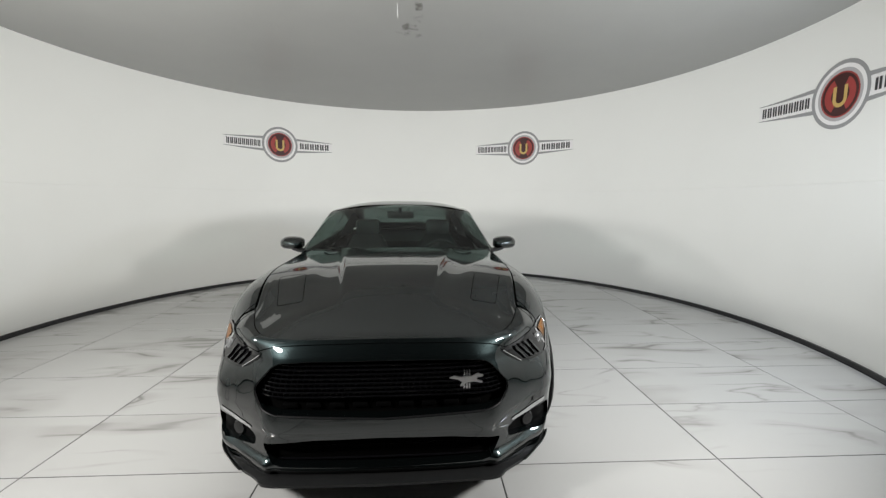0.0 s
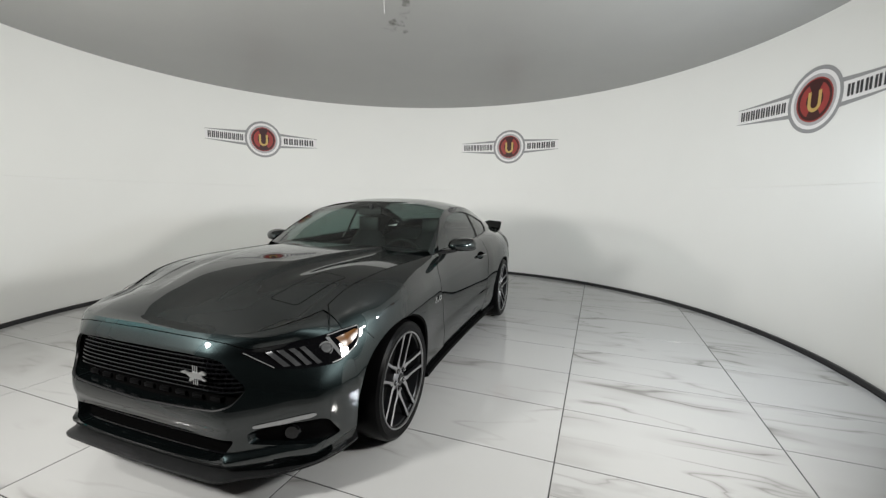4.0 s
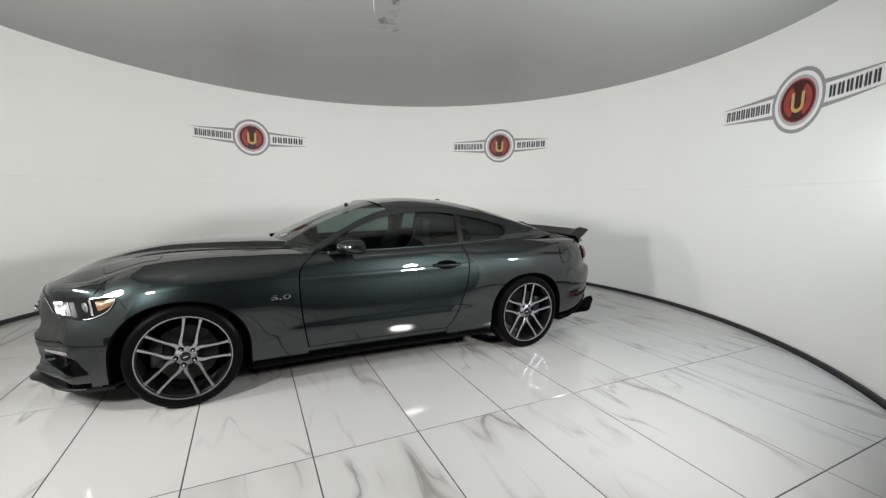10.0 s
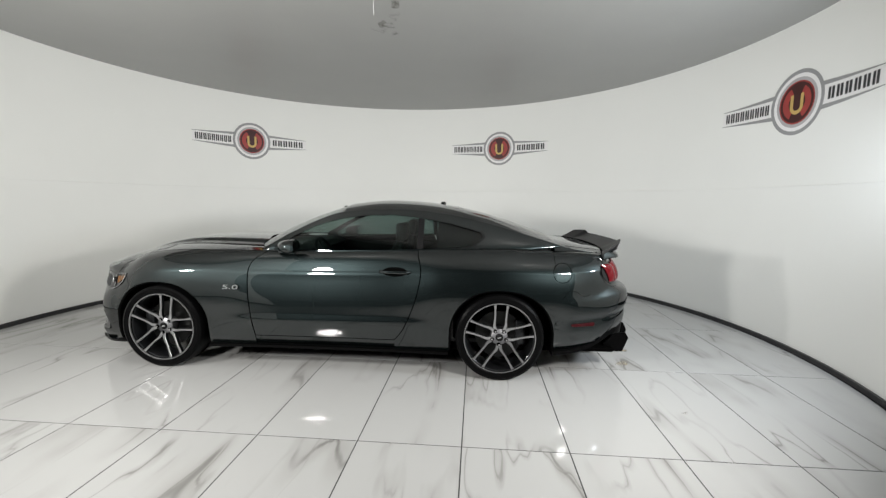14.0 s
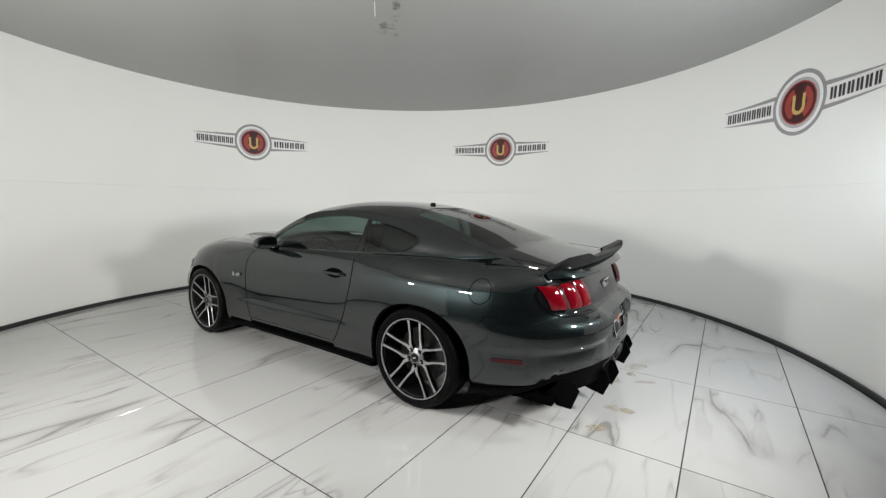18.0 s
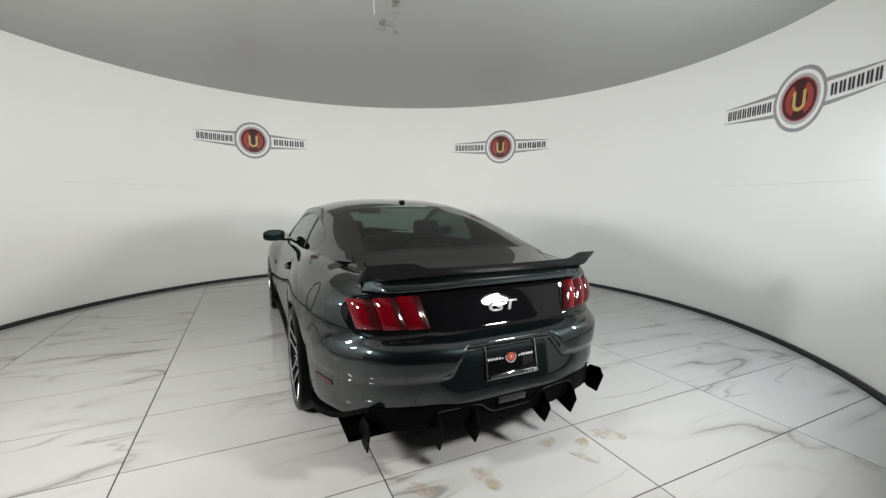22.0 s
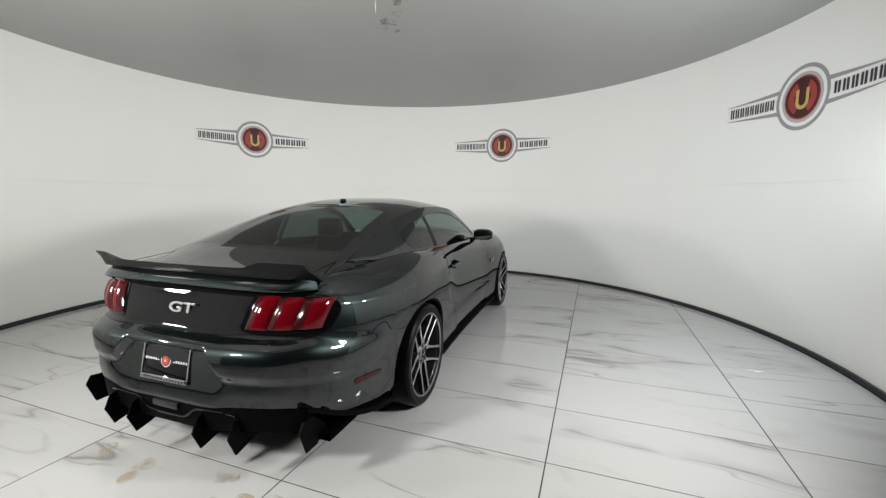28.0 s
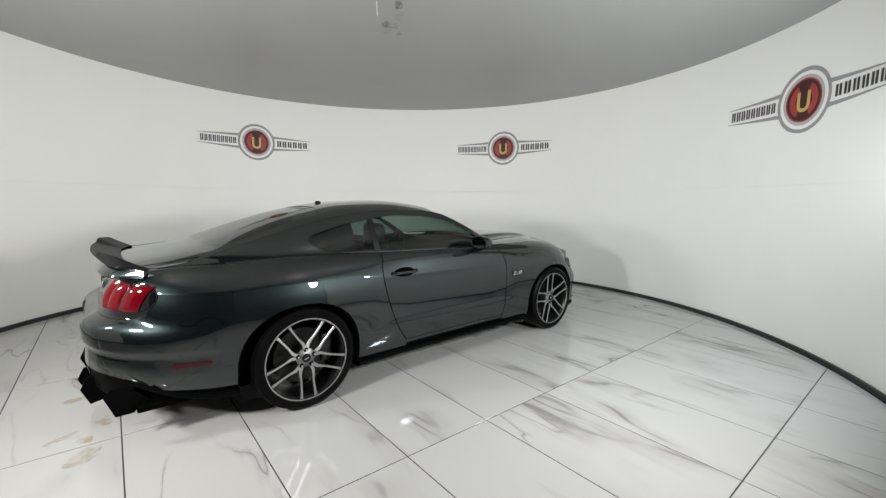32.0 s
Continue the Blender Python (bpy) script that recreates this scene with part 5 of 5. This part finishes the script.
# wipers and cowl
rows = []
for j in range(25):
    y = lerp(-0.74, 0.74, j / 24)
    x = cowl_x(y)
    rows.append([(x + 0.015, y, 0.985 - 0.03 * (abs(y) / 0.74) ** 2.2), (x - 0.06, y, 0.978 - 0.03 * (abs(y) / 0.74) ** 2), (x - 0.16, y, 0.965)])
part("cowl_panel", grid(rows), M_BLACK, car, "black cowl panel")
for y0, y1 in ((0.60, 0.02), (-0.02, -0.60)):
    pts = []
    for k in range(9):
        t = k / 8
        y = lerp(y0, y1, t)
        q = (abs(y) / 0.74) ** 2.2
        pts.append((cowl_x(y) - 0.035 - 0.03 * math.sin(math.pi * t), y, 1.012 - 0.028 * q + 0.010 * math.sin(math.pi * t)))
    part("wiper", tube(pts, 0.007, 6), M_BLACK, car, "black wiper blade")

# roof antenna and high brake lamp
part("roof_antenna", lathe([(0.0, 0.022), (0.018, 0.020), (0.026, 0.010), (0.028, 0.0)], 20, Matrix.Translation((-0.86, 0, roof_z(-0.86, 0) - 0.001)) @ Matrix.Rotation(radians(90), 4, "X")), M_GLOSSBLACK, car, "black roof antenna puck")
part("high_brake_lamp", grid([[back_pt(u / 10 * 0.30, t) + Vector((0, 0, 0.004)) for u in range(-10, 11)] for t in (0.022, 0.036, 0.050)]), M_GLOSSBLACK, car, "dark strip brake lamp")


# ---- lines, lamps and badges on the flanks ----
def on_flank(s, x, z, off):
    p = skin_pt(x, z, off)
    return Vector((p.x, s * p.y, p.z))


ring = [(-1.825 + 0.070 * math.cos(2 * math.pi * k / 40), 0.846 + 0.072 * math.sin(2 * math.pi * k / 40)) for k in range(40)]
part("fuel_door", tube([on_flank(1, x, z, 0.0005) for x, z in ring], 0.0022, 5, True), M_DARK, car, "round fuel door shut line")
for s in (1, -1):
    mk = rounded([(-1.90, 0.452), (-2.09, 0.462), (-2.10, 0.445), (-2.09, 0.432), (-1.91, 0.432)], 0.008, 2)
    part("side_marker", patch([Vector(p) for p in resample(mk, 30)], lambda x, z: on_flank(s, x, z, 0.004), 3), M_REDDARK, car, "red side marker lamp")
    # shut lines of both bumpers
    part("bumper_gap", tube([on_flank(s, lerp(1.694, 1.645, k / 8), lerp(0.742, 0.675, k / 8), -0.0008) for k in range(9)], 0.002, 5), M_DARK, car)
    zig = resample(rounded([(-2.165, 0.790), (-2.03, 0.668), (-1.975, 0.672), (-1.94, 0.708), (-1.87, 0.712), (-1.835, 0.655), (-1.786, 0.648)], 0.02, 3)[4:-4], 40, False)
    part("bumper_gap", tube([on_flank(s, x, z, 0.0) for x, z in zig], 0.0018, 5), M_DARK, car)
    lid = [rear_pt(s * 0.632, z, 0.0) for z in (0.925, 0.945, 0.965, 0.98)] + [Vector((lerp(-2.27, -1.84, k / 8), s * lerp(0.632, 0.612, k / 8), lerp(0.985, 1.028, k / 8) + 0.004)) for k in range(9)]
    part("boot_shut_line", tube(lid, 0.002, 5), M_DARK, car)


def letters(text, size, depth, shear=0.0, bold=0.0, stretch=1.0):
    cu = bpy.data.curves.new("letters", "FONT")
    cu.body, cu.size, cu.extrude, cu.shear, cu.offset = text, size, depth, shear, bold
    cu.align_x, cu.align_y = "CENTER", "CENTER"
    cu.bevel_depth = 0.0006
    ob = bpy.data.objects.new("letters", cu)
    me = bpy.data.meshes.new_from_object(ob)
    bpy.data.objects.remove(ob)
    bpy.data.curves.remove(cu)
    for v in me.vertices:
        v.co.x *= stretch
    return me


def badge(name, me, material, parent, m, label):
    me.materials.clear()
    me.materials.append(material)
    ob = new(name, me)
    ob.parent = parent
    ob.matrix_basis = m
    ob["label"] = label
    return ob


for s in (1, -1):
    p = on_flank(s, 0.778, 0.679, 0.004)
    m = Matrix.Translation(p) @ (Matrix.Rotation(radians(180), 4, "Z") if s == 1 else Matrix.Identity(4)) @ Matrix.Rotation(radians(90), 4, "X")
    badge("engine_badge", letters("5.0", 0.049, 0.003, 0.10, 0.0, 2.25), M_CHROME, car, m, "chrome 5.0 badge")
p = rear_pt(0, 0.820, 0.008)
badge("tail_badge", letters("GT", 0.072, 0.004, 0.12, 0.0008, 1.8), M_BADGE, car, Matrix.Translation(p) @ Matrix.Rotation(radians(-90), 4, "Z") @ Matrix.Rotation(radians(84), 4, "X"), "chrome GT badge")

# grille emblem: a plain leaping shape over three upright bars
e0 = front_pt(0.36, 0.628) + Vector((0.004, 0, 0))
fig = [(-0.085, 0.010), (-0.060, 0.022), (-0.030, 0.014), (0.020, 0.018), (0.050, 0.034), (0.078, 0.024), (0.068, 0.012), (0.050, 0.014), (0.046, 0.0), (0.075, -0.012), (0.070, -0.020), (0.036, -0.012), (0.0, -0.014), (-0.020, -0.034), (-0.034, -0.036), (-0.022, -0.014), (-0.044, 0.002), (-0.066, 0.006)]
bm = bmesh.new()
fr = [bm.verts.new((e0.x + 0.006, e0.y + a * 0.9, e0.z + b * 0.8)) for a, b in fig]
bk = [bm.verts.new((e0.x, e0.y + a * 0.9, e0.z + b * 0.8)) for a, b in fig]
bm.faces.new(fr)
for i in range(len(fig)):
    j = (i + 1) % len(fig)
    bm.faces.new((fr[i], bk[i], bk[j], fr[j]))
emblem = part("grille_emblem", bm, M_BADGE, car, "chrome grille emblem", smooth=False)
for k in (-1, 0, 1):
    part("emblem_bar", box(e0.x - 0.003, e0.y + 0.011 * k, e0.z, 0.004, 0.007, 0.085), M_CHROME, emblem)

# plate: chrome frame, plain emblem and bars
PX = rear_pt(0, 0.57).x - 0.012
bm = bmesh.new()
for y, z, sy, sz in ((0, 0.492, 0.318, 0.022), (0, 0.655, 0.318, 0.012), (0.154, 0.572, 0.010, 0.176), (-0.154, 0.572, 0.010, 0.176)):
    add_box(bm, PX - 0.005, y, z, 0.008, sy, sz, None, 0.002)
part("plate_frame", bm, M_CHROME, plate, "chrome plate frame")
for r, mtl, dx in ((0.032, M_RINGGREY, 0.0), (0.028, M_LOGODARK, 0.001), (0.020, M_LOGORED, 0.002), (0.010, M_LOGODARK, 0.003), (0.006, M_LOGOGOLD, 0.004)):
    part("plate_emblem", lathe([(0.0, 0.004 + dx), (r, 0.004 + dx), (r, 0.0)], 32, Matrix.Translation((PX - 0.001, 0, 0.580)) @ Matrix.Rotation(radians(90), 4, "Z")), mtl, plate)
for s in (1, -1):
    for k in range(6):
        part("letter_bar", box(PX - 0.003, s * (0.052 + 0.0165 * k), 0.580, 0.002, 0.009, 0.012), M_RINGGREY, plate)
for k in range(14):
    part("letter_bar", box(PX - 0.0095, lerp(-0.125, 0.125, k / 13), 0.492, 0.002, 0.012, 0.012), M_LOGOINK, plate)
plate.matrix_basis = Matrix.Translation((-2.450, 0, 0.573)) @ Matrix.Rotation(radians(13), 4, "Y") @ Matrix.Translation((-PX, 0, -0.573))


# ---- signs on the wall ----
def wall_pt(arc, z, az, out):
    a = az + arc / ROOM_R
    r = ROOM_R - out
    return Vector((r * math.sin(a), r * math.cos(a), z))


def sheet(poly, az, zc, out):
    """A flat vinyl cut-out on the round wall."""
    q = resample(poly, max(len(poly), 40))
    bm = bmesh.new()
    f = [bm.verts.new(wall_pt(p.x, zc + p.y, az, out)) for p in q]
    bm.faces.new(f)
    return bm


def disc(r0, r1, az, zc, out, n=56):
    rows = [[wall_pt(r * math.cos(2 * math.pi * k / n), zc + r * math.sin(2 * math.pi * k / n), az, out) for k in range(n + 1)] for r in (r0, (r0 + r1) / 2, r1)]
    return grid(rows)


def strip(points, az, zc, out):
    """A band between two lines of points (arc, low, high)."""
    q = []
    for i in range(len(points) - 1):
        for k in range(8):
            q.append([lerp(points[i][c], points[i + 1][c], k / 8) for c in range(3)])
    q.append(list(points[-1]))
    return grid([[wall_pt(a, zc + lo, az, out), wall_pt(a, zc + hi, az, out)] for a, lo, hi in q])


def sign(az_deg):
    az, zc = radians(az_deg), 2.335
    sg = thing("wall_sign", "red and grey round emblem sign with dark bars on wall", "sign", "signs on the wall")
    sg.matrix_world = Matrix.Identity(4)
    for s in (1, -1):
        end = 0.90
        part("wing", strip([(s * 0.26, -0.085, 0.085), (s * end, -0.065, 0.065)], az, zc, 0.0015), M_LOGOWHITE, sg)
        part("wing_edge", strip([(s * 0.262, 0.083, 0.122), (s * end, 0.074, 0.080)], az, zc, 0.0025), M_LOGOGREY, sg)
        part("wing_edge", strip([(s * 0.262, -0.122, -0.083), (s * end, -0.080, -0.074)], az, zc, 0.0025), M_LOGOGREY, sg)
    part("outer_ring", disc(0.262, 0.297, az, zc, 0.003), M_LOGOGREY, sg)
    part("white_ring", disc(0.228, 0.262, az, zc, 0.0035), M_LOGOWHITE, sg)
    part("grey_ring", disc(0.198, 0.228, az, zc, 0.004), M_RINGGREY, sg)
    part("maroon_disc", disc(0.0, 0.198, az, zc, 0.0045), M_LOGODARK, sg)
    part("red_rim", disc(0.184, 0.198, az, zc, 0.005), M_LOGORED, sg)
    for mid in (0, 180):
        rows = []
        for k in range(17):
            a = radians(mid + lerp(-62, 62, k / 16))
            rows.append([wall_pt(r * math.cos(a), zc + r * math.sin(a), az, 0.005) for r in (0.092, 0.125, 0.158)])
        part("red_arc", grid(rows), M_LOGORED, sg)
    # gold open horseshoe
    q = [(0.056, 0.078)] + [(0.056 * math.cos(a), 0.056 * math.sin(a) - 0.035) for a in [-math.pi * k / 16 for k in range(17)]] + [(-0.056, 0.078)]
    rows = []
    for a, b in q:
        n = Vector((a, min(0.0, b + 0.035)))
        n = n.normalized() if n.length > 0.01 else Vector((math.copysign(1, a), 0))
        rows.append([wall_pt(a - n.x * 0.017, zc + b - n.y * 0.017, az, 0.006), wall_pt(a + n.x * 0.017, zc + b + n.y * 0.017, az, 0.006)])
    part("horseshoe", grid(rows), M_LOGOGOLD, sg, "gold horseshoe shape")
    for n, a0, a1 in ((9, -0.865, -0.315), (6, 0.325, 0.85)):
        w = (a1 - a0) / n
        for k in range(n):
            c = a0 + w * (k + 0.5)
            half = w * 0.36
            for e in (-1, 1):
                part("letter_bar", strip([(c + e * w * 0.215 - w * 0.150, -0.050, 0.050), (c + e * w * 0.215 + w * 0.150, -0.050, 0.050)], az, zc, 0.004), M_LOGOINK, sg)
    return sg


for a in (-31.6, 33.8, 99.9):
    sign(a)


# ---- lamps on stands beside the camera ----
for lx, ly, lz, lp, lc, la in LAMPS:
    m = look((lx, ly, lz), la)
    ob = thing("studio_lamp", "round studio lamp in a black housing on a stand", "lamp", "studio lamps")
    ob.matrix_world = m
    part("housing", lathe([(0.0, 0.09), (0.13, 0.09), (0.17, 0.03), (0.185, -0.02), (0.175, -0.02), (0.164, 0.006), (0.0, 0.006)], 40, Matrix.Rotation(radians(90), 4, "X")), M_BLACK, ob)
    part("bracket", box(0, 0, 0.20, 0.04, 0.04, 0.24), M_BLACK, ob)
    back = m @ Vector((0, 0, 0.30))
    down = m.inverted()
    part("pole", tube([down @ Vector((back.x, back.y, z)) for z in (back.z + 0.04, 0.8, -0.01)], 0.016, 10), M_BLACK, ob)
    part("foot_plate", lathe([(0.0, 0.012), (0.16, 0.010), (0.165, 0.0), (0.0, 0.0)], 32, down @ Matrix.Translation((back.x, back.y, -0.015)) @ Matrix.Rotation(radians(90), 4, "X")), M_BLACK, ob)

# ---- marks on floor and ceiling ----
# x, y, size, stretch, turn
STAINS = [(-2.28, -0.67, 0.10, 1.5, 1.2), (-2.37, -0.40, 0.07, 1.7, 0.4), (-2.20, -0.30, 0.07, 1.5, 1.0), (-2.29, -0.48, 0.05, 1.2, 2.0), (-2.34, 1.36, 0.035, 2.2, 0.9), (-2.25, 0.50, 0.06, 1.6, 0.8), (-2.31, 0.18, 0.07, 1.8, 0.2)]
def smudge(name, colour, strength):
    """A thin dried stain, patchy and soft at its edge."""
    m = bpy.data.materials.new(name)
    m.use_nodes = True
    nt = m.node_tree
    b = nt.nodes["Principled BSDF"]
    b.inputs["Base Color"].default_value = (*colour, 1)
    b.inputs["Roughness"].default_value = 0.3
    co = nt.nodes.new("ShaderNodeTexCoord")
    n = nt.nodes.new("ShaderNodeTexNoise")
    n.inputs["Scale"].default_value, n.inputs["Detail"].default_value = 9.0, 5
    nt.links.new(co.outputs["Object"], n.inputs["Vector"])
    r = nt.nodes.new("ShaderNodeMapRange")
    r.inputs["From Min"].default_value, r.inputs["From Max"].default_value = 0.46, 0.72
    r.inputs["To Max"].default_value = strength
    nt.links.new(n.outputs["Fac"], r.inputs["Value"])
    nt.links.new(r.outputs[0], b.inputs["Alpha"])
    return m


M_STAIN = smudge("dried_brown_stain", (0.44, 0.36, 0.23), 0.65)
M_CEILMARK = smudge("brown_grey_scuff", (0.15, 0.145, 0.125), 0.75)


def blot(x, y, z, r, sx, turn):
    q = []
    for k in range(22):
        a = 2 * math.pi * k / 22
        rr = r * (0.75 + 0.35 * noise.noise(Vector((math.cos(a) * 1.3 + x * 7, math.sin(a) * 1.3 + y * 5, z))))
        v = Matrix.Rotation(turn, 2) @ Vector((rr * sx * math.cos(a), rr * math.sin(a)))
        q.append(Vector((x + v.x, y + v.y)))
    return patch(q, lambda a, b: Vector((a, b, z)), 2)


for x, y, r, sx, turn in STAINS:
    part("stain", blot(x, y, 0.0006, r, sx, turn), M_STAIN, turntable, "dried brown stain")
mark = thing("ceiling_scuff", "faint grey scuff marks on the ceiling", "mark")
for x, y, r, sx, turn in ((0.13, 0.36, 0.07, 1.8, 0.1), (0.02, 0.28, 0.08, 1.6, 0.3), (0.10, 0.16, 0.09, 1.5, 0.9), (0.16, -0.05, 0.06, 2.6, 1.5), (0.165, -0.30, 0.05, 3.0, 1.6)):
    part("scuff", blot(x, y, CEIL_Z - 0.001, r, sx, turn), M_CEILMARK, mark)
wire = thing("wire", "thin pale wire hanging from the ceiling", "wire", at=pose(-0.024, -0.30, CEIL_Z))
part("strand", tube([(0, 0, 0), (0.002, 0.003, -0.04), (0.004, 0.004, -0.08), (0.005, 0.004, -0.115)], 0.0020, 6), M_LOGOWHITE, wire)

lay_tiles()


def motions():
    """The turntable and the car on it turn together, clockwise seen from above."""
    spin = [
        (0, -92.10), (0.5, -94.86), (1, -97.68), (1.5, -100.63), (2, -103.66), (2.5, -106.85), (3, -110.31), (3.5, -113.88),
        (5.5, -128.65), (6, -132.31), (6.5, -136.24), (7, -140.25), (7.5, -144.13), (8, -147.94), (8.5, -151.67), (9, -155.28),
        (9.5, -158.88), (10, -162.67), (10.5, -166.52), (11, -170.36), (11.5, -174.21), (12, -177.95), (12.5, -181.66), (13, -185.37),
        (13.5, -189.05), (14, -192.72), (14.5, -196.32), (16.5, -211.22), (17, -215.06), (17.5, -218.72), (18, -222.31), (18.5, -226.10),
        (19, -230.20), (19.5, -234.07), (20, -237.75), (20.5, -241.43), (21, -245.21), (21.5, -248.87), (22, -252.71), (22.5, -256.75),
        (23, -260.86), (23.5, -264.96), (24, -268.92), (24.5, -272.79), (25, -276.62), (25.5, -280.29), (27.5, -294.34), (28, -297.93),
        (28.5, -301.62), (29, -305.45), (29.5, -309.37), (30, -313.28), (30.5, -317.16), (31, -321.04), (31.5, -324.82), (32, -328.53),
    ]
    walk(turntable, [(t, pose(0, 0, 0, 0, 0, a)) for t, a in spin])
    walk(car, [(t, pose(0, 0, 0, 0, 0, a) @ pose(CAR_X, CAR_Y, 0)) for t, a in spin])


motions()
